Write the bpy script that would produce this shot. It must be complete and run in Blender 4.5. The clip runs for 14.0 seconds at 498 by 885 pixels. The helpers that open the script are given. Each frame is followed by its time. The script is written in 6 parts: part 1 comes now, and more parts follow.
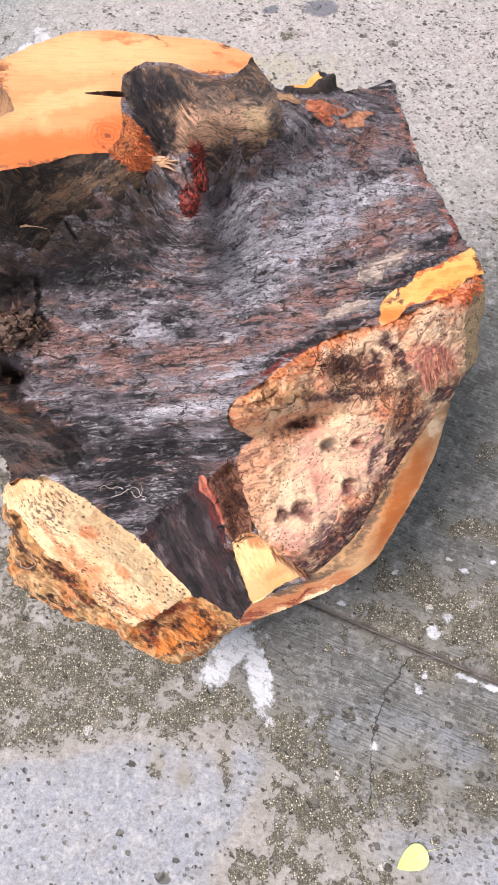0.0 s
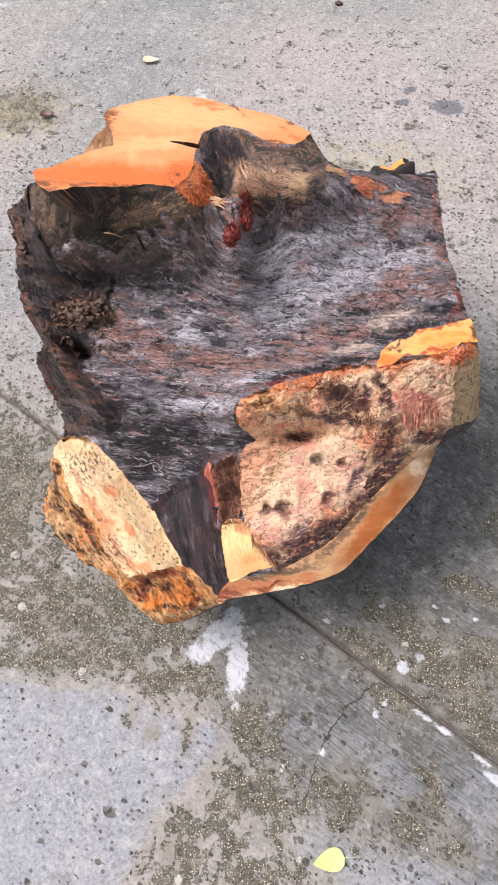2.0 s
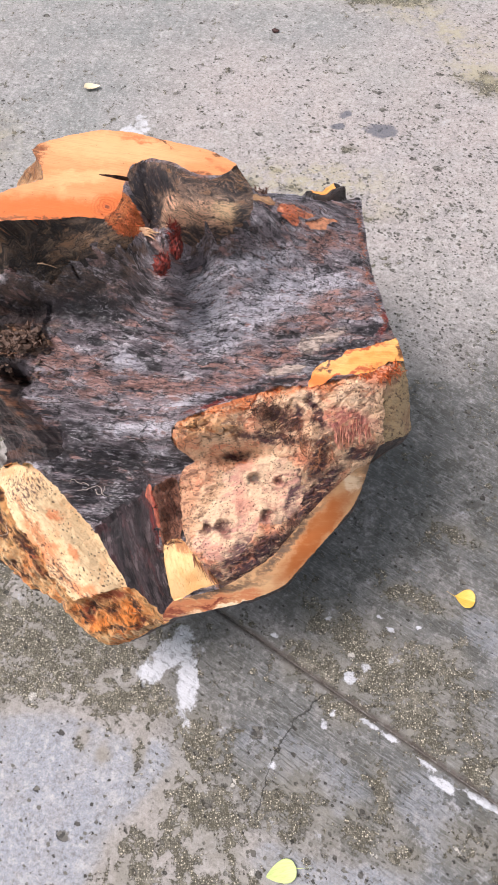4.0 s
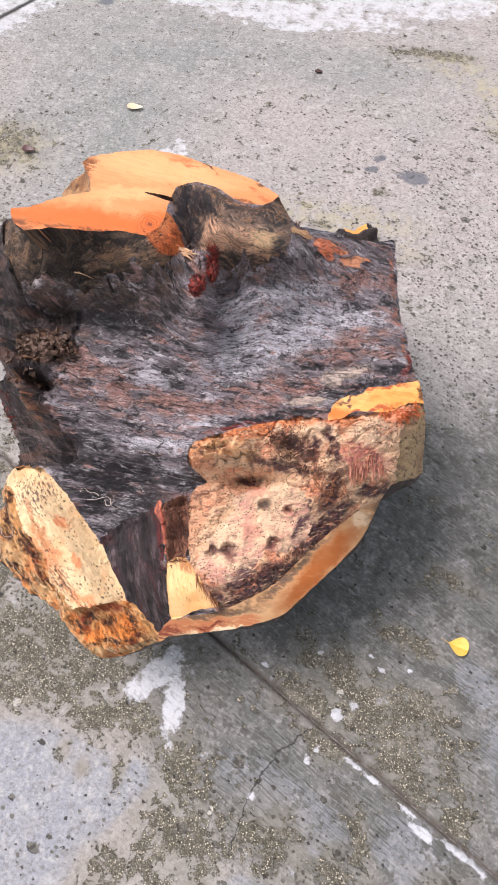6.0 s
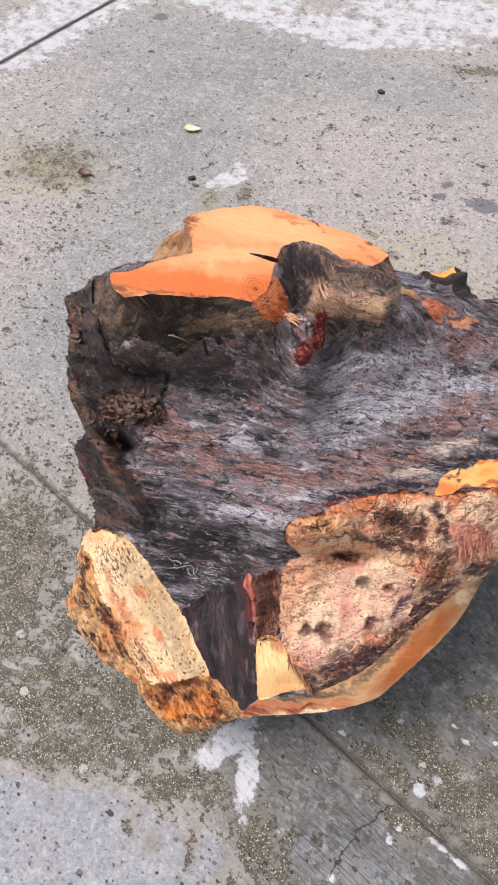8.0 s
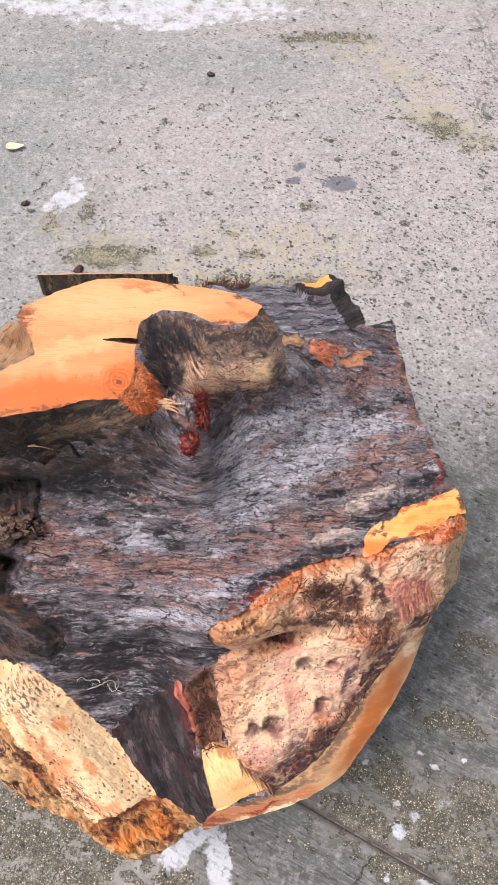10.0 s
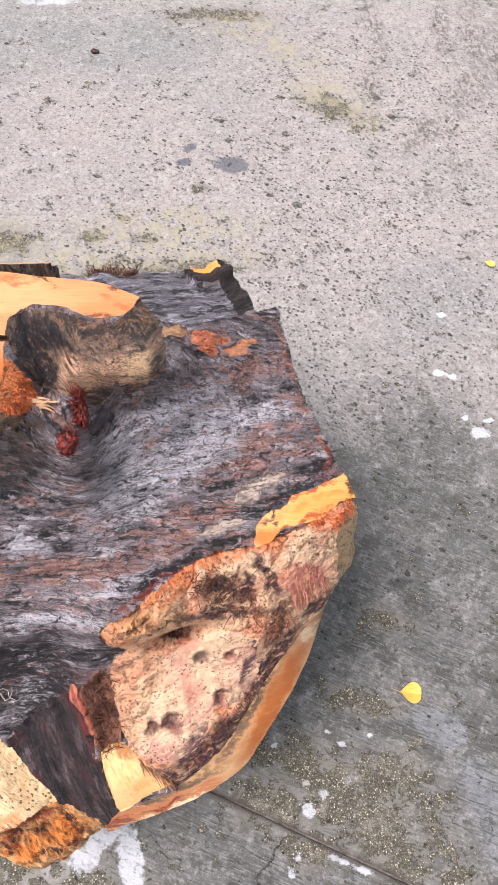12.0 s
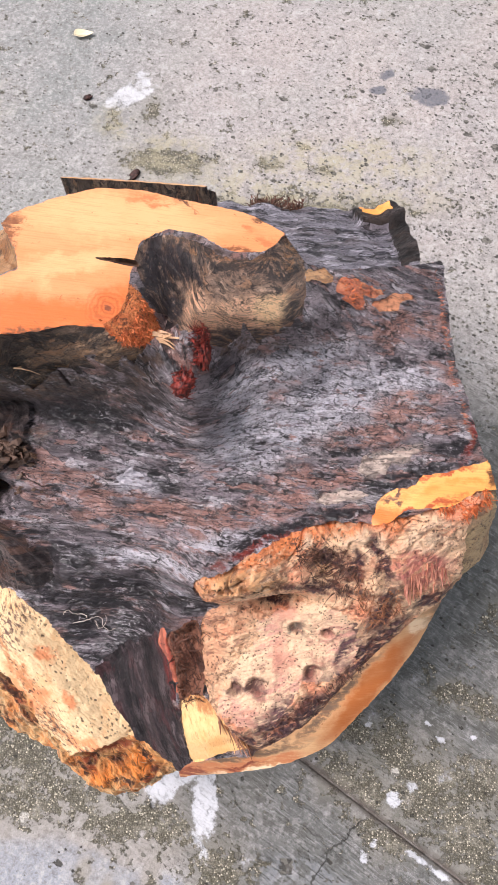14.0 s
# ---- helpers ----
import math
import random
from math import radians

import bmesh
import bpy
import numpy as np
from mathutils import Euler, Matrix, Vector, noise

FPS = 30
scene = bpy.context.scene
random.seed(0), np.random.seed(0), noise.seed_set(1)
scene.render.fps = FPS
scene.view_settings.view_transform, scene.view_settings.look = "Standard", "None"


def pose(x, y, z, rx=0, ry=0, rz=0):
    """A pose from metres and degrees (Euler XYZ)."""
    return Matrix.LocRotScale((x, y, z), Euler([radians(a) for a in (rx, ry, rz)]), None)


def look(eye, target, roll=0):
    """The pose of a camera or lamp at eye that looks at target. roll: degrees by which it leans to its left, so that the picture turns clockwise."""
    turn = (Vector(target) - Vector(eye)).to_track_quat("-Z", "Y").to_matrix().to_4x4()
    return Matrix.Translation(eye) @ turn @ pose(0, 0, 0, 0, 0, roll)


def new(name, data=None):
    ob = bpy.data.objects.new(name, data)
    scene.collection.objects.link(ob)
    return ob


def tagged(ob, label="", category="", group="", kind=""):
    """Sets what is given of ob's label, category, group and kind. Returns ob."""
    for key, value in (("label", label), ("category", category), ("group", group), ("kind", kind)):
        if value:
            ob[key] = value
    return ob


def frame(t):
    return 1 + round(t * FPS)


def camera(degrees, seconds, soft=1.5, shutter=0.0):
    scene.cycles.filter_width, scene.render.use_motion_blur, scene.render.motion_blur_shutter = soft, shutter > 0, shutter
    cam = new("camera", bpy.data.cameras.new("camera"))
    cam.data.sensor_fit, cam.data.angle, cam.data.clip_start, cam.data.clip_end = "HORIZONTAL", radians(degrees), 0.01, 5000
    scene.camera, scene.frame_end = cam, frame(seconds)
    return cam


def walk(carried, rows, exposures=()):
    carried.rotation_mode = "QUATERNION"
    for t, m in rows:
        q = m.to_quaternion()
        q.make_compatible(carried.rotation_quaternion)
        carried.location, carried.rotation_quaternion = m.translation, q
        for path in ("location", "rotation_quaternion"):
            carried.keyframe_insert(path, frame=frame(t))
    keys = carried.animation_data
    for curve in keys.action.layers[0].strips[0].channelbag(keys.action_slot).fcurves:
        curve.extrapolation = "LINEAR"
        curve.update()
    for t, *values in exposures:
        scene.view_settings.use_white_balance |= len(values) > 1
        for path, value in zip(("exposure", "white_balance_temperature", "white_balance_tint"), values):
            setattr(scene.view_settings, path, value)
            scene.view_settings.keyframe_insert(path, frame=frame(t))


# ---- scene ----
cam = camera(36.3, 14.0, soft=0.75)
PATH = [
    (0, (-0.027, -0.071, 1.341), (0.038, 0.708, -0.5), -1.7),
    (0.5, (0.078, -0.144, 1.401), (-0.065, 0.662, -0.424), -7.8),
    (1, (0.119, -0.208, 1.42), (-0.139, 0.622, -0.381), -10.1),
    (1.5, (0.147, -0.211, 1.455), (-0.119, 0.672, -0.32), -8.5),
    (2, (0.133, -0.221, 1.463), (-0.099, 0.696, -0.299), -6.3),
    (2.5, (0.142, -0.213, 1.465), (-0.036, 0.729, -0.29), -4.7),
    (3, (0.169, -0.222, 1.472), (0.017, 0.732, -0.279), -4.1),
    (3.2, (0.179, -0.222, 1.48), (0.031, 0.733, -0.271), -4.1),
    (5.3, (0.163, -0.228, 1.499), (0.036, 0.774, -0.227), 1.4),
    (5.5, (0.165, -0.23, 1.501), (0.039, 0.78, -0.22), 2.1),
    (6, (0.146, -0.234, 1.497), (0.006, 0.794, -0.213), 3.3),
    (6.5, (0.115, -0.257, 1.523), (-0.067, 0.793, -0.17), 3.4),
    (7, (0.025, -0.272, 1.53), (-0.175, 0.788, -0.153), 4.0),
    (7.2, (-0.003, -0.259, 1.525), (-0.205, 0.799, -0.161), 4.0),
    (9.3, (0.053, 0.093, 1.438), (-0.065, 1.045, -0.317), -2.9),
    (9.5, (0.06, 0.104, 1.452), (-0.005, 1.066, -0.3), -0.8),
    (10, (-0.006, 0.069, 1.448), (0.078, 1.033, -0.302), 3.8),
    (10.5, (-0.001, 0.053, 1.447), (0.195, 0.997, -0.305), 7.2),
    (11, (0.027, 0.059, 1.45), (0.292, 0.989, -0.3), 10.0),
    (11.5, (0.029, 0.076, 1.444), (0.328, 0.992, -0.308), 12.0),
    (12, (0.034, 0.087, 1.443), (0.333, 0.99, -0.316), 13.0),
    (12.5, (0.031, 0.087, 1.444), (0.289, 0.975, -0.33), 12.5),
    (13, (0.003, 0.09, 1.415), (0.164, 0.951, -0.383), 9.5),
    (13.5, (0.023, 0.12, 1.401), (0.06, 0.943, -0.422), 4.9),
    (14, (0.077, 0.14, 1.382), (-0.035, 0.905, -0.462), -2.3),
]
EXPOSURES = [(0.0, 0.67), (0.5, 0.59), (1.5, 0.55), (3.0, 0.52), (5.5, 0.52), (6.4, 0.50), (7.0, 0.37), (9.5, 0.47), (10.5, 0.56), (12.0, 0.62), (13.0, 0.65), (14.0, 0.59)]
walk(cam, [(t, look(eye, target, roll)) for t, eye, target, roll in PATH], EXPOSURES)

# ---- light ----
world = bpy.data.worlds.new("overcast_sky")
scene.world = world
world.use_nodes = True
sky = world.node_tree.nodes.new("ShaderNodeTexSky")
sky.sky_type, sky.sun_disc = "NISHITA", False
sky.sun_elevation, sky.sun_rotation = radians(65.5), radians(-104.5)
sky.air_density, sky.dust_density, sky.ozone_density = 1.0, 4.0, 1.0
veil = world.node_tree.nodes.new("ShaderNodeHueSaturation")
veil.inputs["Saturation"].default_value = 0.45
world.node_tree.links.new(sky.outputs[0], veil.inputs["Color"])
world.node_tree.links.new(veil.outputs[0], world.node_tree.nodes["Background"].inputs[0])
world.node_tree.nodes["Background"].inputs[1].default_value = 0.12
sun = new("sun", bpy.data.lights.new("sun", "SUN"))
sun.data.energy, sun.data.angle, sun.data.color = 2.15, radians(22), (1.0, 0.91, 0.955)
sun.matrix_world = look((-1.55, 0.0, 3.8), (0, 0.4, 0.3))


# ---- materials ----
class Nodes:
    """A small writer of node trees."""

    def __init__(self, name):
        self.mat = bpy.data.materials.new(name)
        self.mat.use_nodes = True
        self.tree = self.mat.node_tree
        self.bsdf = self.tree.nodes["Principled BSDF"]

    def put(self, kind, ins=None, out=0, **props):
        n = self.tree.nodes.new(kind)
        for k, v in props.items():
            setattr(n, k, v)
        for k, v in (ins or {}).items():
            if isinstance(v, bpy.types.NodeSocket):
                self.tree.links.new(v, n.inputs[k])
            else:
                n.inputs[k].default_value = v
        return n.outputs[out]

    def world_place(self):
        return self.put("ShaderNodeNewGeometry", out="Position")

    def grain(self):
        return self.put("ShaderNodeUVMap", uv_map="grain")

    def spot(self):
        return self.put("ShaderNodeUVMap", uv_map="place")

    def warped(self, vec, scale, amount, detail=4.0):
        """vec, shaken by noise, so that the edges of stains run unevenly."""
        w = self.put("ShaderNodeVectorMath", {0: self.noise(vec, scale, detail, 0.65, 1), 1: (0.5, 0.5, 0.5)}, operation="SUBTRACT")
        w = self.put("ShaderNodeVectorMath", {0: w, 1: (amount, amount, 0)}, operation="MULTIPLY")
        return self.put("ShaderNodeVectorMath", {0: vec, 1: w}, operation="ADD")

    def stains(self, col, places, stained, broken=None):
        """Lays coloured stains of given places (u, v, radius, radius, turn) over col; broken: noise limits that fray them."""
        vec = self.warped(self.spot(), 38, 0.045, 8)
        mask = None
        for at in places:
            b = self.blob(vec, *at, 0.45)
            mask = b if mask is None else self.math("MAXIMUM", mask, b)
        if broken:
            mask = self.math("MULTIPLY", mask, self.step(self.noise(self.scaled(self.grain(), 0.6, 1.7), broken[2], 6, 0.72), broken[0], broken[1]))
        return self.mix(mask, col, stained)

    def scaled(self, vec, sx, sy, sz=1.0):
        return self.put("ShaderNodeVectorMath", {0: vec, 1: (sx, sy, sz)}, operation="MULTIPLY")

    def noise(self, vec, scale, detail=4.0, rough=0.55, out=0):
        return self.put("ShaderNodeTexNoise", {"Vector": vec, "Scale": scale, "Detail": detail, "Roughness": rough}, out)

    def cells(self, vec, scale, out=0, feature="F1", chaos=1.0):
        return self.put("ShaderNodeTexVoronoi", {"Vector": vec, "Scale": scale, "Randomness": chaos}, out, feature=feature)

    def step(self, value, a, b, lo=0.0, hi=1.0):
        return self.put("ShaderNodeMapRange", {0: value, 1: a, 2: b, 3: lo, 4: hi}, interpolation_type="SMOOTHSTEP")

    def math(self, op, a, b=0.0):
        return self.put("ShaderNodeMath", {0: a, 1: b}, operation=op)

    def mix(self, fac, a, b, blend="MIX"):
        n = self.tree.nodes.new("ShaderNodeMix")
        n.data_type, n.blend_type = "RGBA", blend
        for k, v in ((0, fac), (6, a), (7, b)):
            if isinstance(v, bpy.types.NodeSocket):
                self.tree.links.new(v, n.inputs[k])
            else:
                n.inputs[k].default_value = v if k == 0 else (*v, 1)
        return n.outputs[2]

    def blob(self, vec, x, y, rx, ry, turn=0.0, soft=0.25):
        m = self.put("ShaderNodeMapping", {0: vec, 1: (x, y, 0), 2: (0, 0, radians(turn)), 3: (rx, ry, 1)}, vector_type="TEXTURE")
        flat = self.put("ShaderNodeVectorMath", {0: m, 1: (1, 1, 0)}, operation="MULTIPLY")
        d = self.put("ShaderNodeVectorMath", {0: flat}, "Value", operation="LENGTH")
        return self.step(d, 1 + soft, 1 - soft)

    def finish(self, color, rough=0.7, height=None, depth=0.002, strength=0.6, spec=0.5):
        for k, v in (("Base Color", color), ("Roughness", rough)):
            if isinstance(v, bpy.types.NodeSocket):
                self.tree.links.new(v, self.bsdf.inputs[k])
            else:
                self.bsdf.inputs[k].default_value = v
        self.bsdf.inputs["Specular IOR Level"].default_value = spec
        if height is not None:
            b = self.put("ShaderNodeBump", {"Strength": strength, "Distance": depth, "Height": height})
            self.tree.links.new(b, self.bsdf.inputs["Normal"])
        return self.mat


def concrete():
    """Old yard concrete: a grey cement skin, in places bluish, damp or darkened by painted shade, worn through to mossy
    aggregate; pits, broom lines, limewash and drips.
    The places of the stains come with the slabs, as stain_a to stain_d."""
    n = Nodes("weathered_concrete")
    p = n.world_place()

    def layer(name):
        sep = n.tree.nodes.new("ShaderNodeSeparateColor")
        n.tree.links.new(n.put("ShaderNodeAttribute", attribute_name=name), sep.inputs[0])
        return sep.outputs[0], sep.outputs[1], sep.outputs[2]

    both = lambda a, b: n.math("MULTIPLY", a, b)
    plus = lambda a, b: n.math("ADD", a, b)
    worn, blue, damp_shade = layer("stain_a")
    chalk, oil, scuff = layer("stain_b")
    far, bloom, swept = layer("stain_c")
    pitted, cool, rosy = layer("stain_d")
    turned = n.put("ShaderNodeMapping", {0: p, 2: (0, 0, radians(29))})
    drawn = n.scaled(turned, 0.55, 1.3)
    big = n.noise(p, 1.7, 5, 0.6)
    mid = n.noise(p, 8, 8, 0.68)
    rags = n.noise(p, 22, 9, 0.72)
    grainy = n.noise(p, 60, 7, 0.75)
    rubbed = n.noise(drawn, 46, 8, 0.74)
    fine = n.noise(p, 260, 4, 0.7)
    # cement skin
    col = n.mix(n.step(big, 0.35, 0.65), (0.315, 0.29, 0.27), (0.385, 0.345, 0.32))
    col = n.mix(both(cool, 0.92), col, (0.212, 0.224, 0.216))
    col = n.mix(both(rosy, n.step(mid, 0.3, 0.6, 0.25, 0.75)), col, (0.405, 0.352, 0.33))
    col = n.mix(both(n.step(mid, 0.42, 0.60), 0.55), col, (0.33, 0.315, 0.305))
    col = n.mix(both(n.step(n.noise(p, 2.9, 4, 0.6), 0.50, 0.62), 0.4), col, (0.31, 0.305, 0.285))
    # damp skin, together with the stump's shadow painted in as darker colour
    col = n.mix(both(n.step(damp_shade, 0.1, 0.7), n.step(mid, 0.34, 0.58, 0.7, 0.95)), col, (0.120, 0.122, 0.117))
    col = n.mix(both(n.step(n.math("SUBTRACT", blue, worn), 0.0, 0.5), n.step(mid, 0.3, 0.55, 0.55, 0.95)), col, (0.285, 0.30, 0.335))
    sand = n.noise(p, 135, 6, 0.8)
    col = n.mix(both(n.step(grainy, 0.52, 0.64), 0.5), col, (0.52, 0.49, 0.465))
    col = n.mix(both(n.step(grainy, 0.48, 0.37), 0.5), col, (0.15, 0.14, 0.125))
    col = n.mix(both(n.step(sand, 0.52, 0.62), 0.45), col, (0.50, 0.475, 0.45))
    col = n.mix(both(n.step(sand, 0.48, 0.40), 0.5), col, (0.13, 0.122, 0.108))
    col = n.mix(both(n.step(rubbed, 0.53, 0.66), 0.2), col, (0.50, 0.475, 0.455))
    col = n.mix(both(n.step(rags, 0.53, 0.64), 0.4), col, (0.47, 0.445, 0.425))
    col = n.mix(both(n.step(rags, 0.46, 0.36), 0.35), col, (0.20, 0.19, 0.178))
    # second darkening of the same damp and painted shadow
    col = n.mix(both(damp_shade, n.step(mid, 0.40, 0.56, 0.3, 0.6)), col, (0.105, 0.108, 0.101))
    col = n.mix(both(damp_shade, n.step(n.noise(p, 15, 9, 0.75), 0.49, 0.42, 0.0, 0.75)), col, (0.075, 0.075, 0.064))
    # broom lines
    streak = n.noise(n.scaled(n.warped(turned, 30, 0.008), 26, 300), 1.0, 6, 0.72)
    much = plus(both(swept, n.step(mid, 0.36, 0.56, 0.25, 0.8)), plus(both(damp_shade, n.step(mid, 0.38, 0.56, 0.2, 0.65)), 0.12))
    lines = both(n.step(streak, 0.54, 0.62), both(much, 0.7))
    col = n.mix(n.math("MINIMUM", lines, 0.85), col, (0.10, 0.097, 0.09))
    col = n.mix(both(n.step(streak, 0.46, 0.38), n.math("MINIMUM", both(much, 0.4), 0.3)), col, (0.42, 0.42, 0.425))
    # where the skin is worn through to the aggregate
    field = plus(plus(both(n.noise(p, 16, 11, 0.76), 2.3), both(n.noise(p, 66, 7, 0.75), 1.3)), n.math("SUBTRACT", both(worn, 0.40), plus(both(blue, 0.20), 1.575)))
    col = n.mix(both(worn, n.step(rags, 0.40, 0.60, 0.85, 0.5)), col, (0.235, 0.218, 0.182))
    bare = n.step(field, 0.485, 0.51)
    # shadow of the skin's broken step, painted as a thin dark outline
    ledge_shade = both(n.step(field, 0.515, 0.50), n.step(field, 0.47, 0.50))
    stone = n.put("ShaderNodeSeparateColor", {0: n.cells(p, 360, "Color")})
    edge = n.cells(p, 360)
    agg = n.mix(n.step(stone, 0.1, 0.85), (0.092, 0.083, 0.058), (0.28, 0.255, 0.198))
    agg = n.mix(n.step(stone, 0.82, 0.86), agg, (0.66, 0.60, 0.47))
    agg = n.mix(both(n.step(edge, 0.34, 0.60), 0.75), agg, (0.058, 0.052, 0.036))
    agg = n.mix(both(n.step(grainy, 0.47, 0.60), 0.5), agg, (0.10, 0.09, 0.055))
    agg = n.mix(both(n.step(rags, 0.50, 0.62), 0.5), agg, (0.33, 0.30, 0.24))
    col = n.mix(both(bare, 0.93), col, agg)
    col = n.mix(both(ledge_shade, 0.4), col, (0.10, 0.095, 0.085))
    col = n.mix(both(both(bloom, n.step(rags, 0.42, 0.58)), 0.7), col, (0.37, 0.33, 0.215))
    pebble = both(n.step(n.cells(n.warped(p, 60, 0.01), 20), 0.20, 0.13), n.step(n.put("ShaderNodeSeparateColor", {0: n.cells(n.warped(p, 60, 0.01), 20, "Color")}), 0.80, 0.82))
    col = n.mix(both(pebble, both(bare, 0.85)), col, (0.56, 0.53, 0.475))
    # pits of three sizes, each with its own width and depth of tone
    crowd = n.noise(p, 5, 5, 0.65)
    often = n.math("MULTIPLY", plus(both(pitted, 0.6), n.step(cool, 0.2, 0.9, 0.36, 0.16)), n.step(crowd, 0.36, 0.58, 0.25, 1.15))
    often = both(often, n.step(blue, 0.2, 1.0, 1.0, 0.8))
    holes, tone = None, None
    for scale, shake, least, most, share in ((108, 0.007, 0.17, 0.40, 1.0), (46, 0.012, 0.10, 0.28, 0.8), (19, 0.03, 0.06, 0.22, 0.6)):
        vec = n.warped(n.scaled(turned, 0.86, 1.12), 2.6 * scale, shake, 3)
        rnd = n.tree.nodes.new("ShaderNodeSeparateColor")
        n.tree.links.new(n.cells(vec, scale, "Color"), rnd.inputs[0])
        wide = n.put("ShaderNodeMapRange", {0: both(rnd.outputs[0], rnd.outputs[0]), 3: least, 4: most})
        hole = n.step(n.math("SUBTRACT", n.cells(vec, scale), wide), 0.035, -0.035)
        hole = both(hole, n.step(n.math("SUBTRACT", rnd.outputs[1], both(often, share)), 0.02, -0.02))
        holes = hole if holes is None else n.math("MAXIMUM", holes, hole)
        tone = rnd.outputs[2] if tone is None else tone
    deep = n.mix(n.step(tone, 0.15, 0.85), (0.045, 0.041, 0.034), (0.14, 0.13, 0.11))
    col = n.mix(both(holes, 0.93), col, deep)
    # limewash, drips, scuffs
    frayed = lambda m, lo=0.40, hi=0.56, much=1.6: n.step(plus(m, both(n.math("SUBTRACT", rags, 0.5), much)), lo, hi)
    white = both(frayed(chalk, 0.40, 0.74, 3.2), n.step(rubbed, 0.30, 0.52, 0.55, 1.0))
    white = n.math("MAXIMUM", white, both(frayed(far, 0.35, 0.95, 3.4), n.step(rags, 0.38, 0.58, 0.3, 0.8)))
    col = n.mix(both(white, 0.9), col, (0.60, 0.605, 0.63))
    col = n.mix(both(frayed(oil, 0.30, 0.85, 2.6), n.step(grainy, 0.3, 0.5, 0.5, 0.8)), col, (0.10, 0.105, 0.128))
    rubber = both(n.step(n.noise(n.scaled(p, 1.5, 0.7), 55, 8, 0.74), 0.48, 0.53), n.step(mid, 0.36, 0.52, 0.25, 1.0))
    col = n.mix(both(both(scuff, rubber), 0.8), col, (0.135, 0.122, 0.105))
    # hairline crack, dirt along the joints
    thin = n.warped(p, 34, 0.03, 6)
    crack = n.math("MAXIMUM", n.math("MAXIMUM", n.blob(thin, 0.225, 0.045, 0.05, 0.0018, 43, 0.4), n.blob(thin, 0.178, -0.025, 0.05, 0.0018, 66, 0.4)), n.blob(thin, 0.150, -0.12, 0.06, 0.0014, 78, 0.4))
    col = n.mix(both(both(crack, n.step(mid, 0.36, 0.46)), 0.85), col, (0.04, 0.038, 0.034))
    seam = n.blob(n.warped(p, 40, 0.014, 6), 0.041, 0.207, 4.0, 0.007, -29.5, 0.7)
    col = n.mix(both(seam, n.step(grainy, 0.38, 0.55, 0.3, 0.85)), col, (0.105, 0.085, 0.072))
    seam = n.blob(n.warped(p, 30, 0.016, 6), -1.219, 2.005, 4.0, 0.011, 60.5, 0.5)
    col = n.mix(both(seam, 0.85), col, (0.05, 0.045, 0.04))
    col = n.mix(both(n.step(fine, 0.54, 0.70), 0.22), col, (0.14, 0.13, 0.12))
    h = plus(plus(both(fine, 0.25), both(grainy, n.step(chalk, 0.2, 0.7, 0.8, 0.3))), both(both(n.step(edge, 0.6, 0.1), bare), 0.5))
    h = n.math("SUBTRACT", n.math("SUBTRACT", h, both(holes, 0.9)), plus(both(bare, 0.7), both(lines, 0.25)))
    return n.finish(col, n.step(big, 0.3, 0.7, 0.66, 0.85), h, 0.0026, 0.9, 0.35)


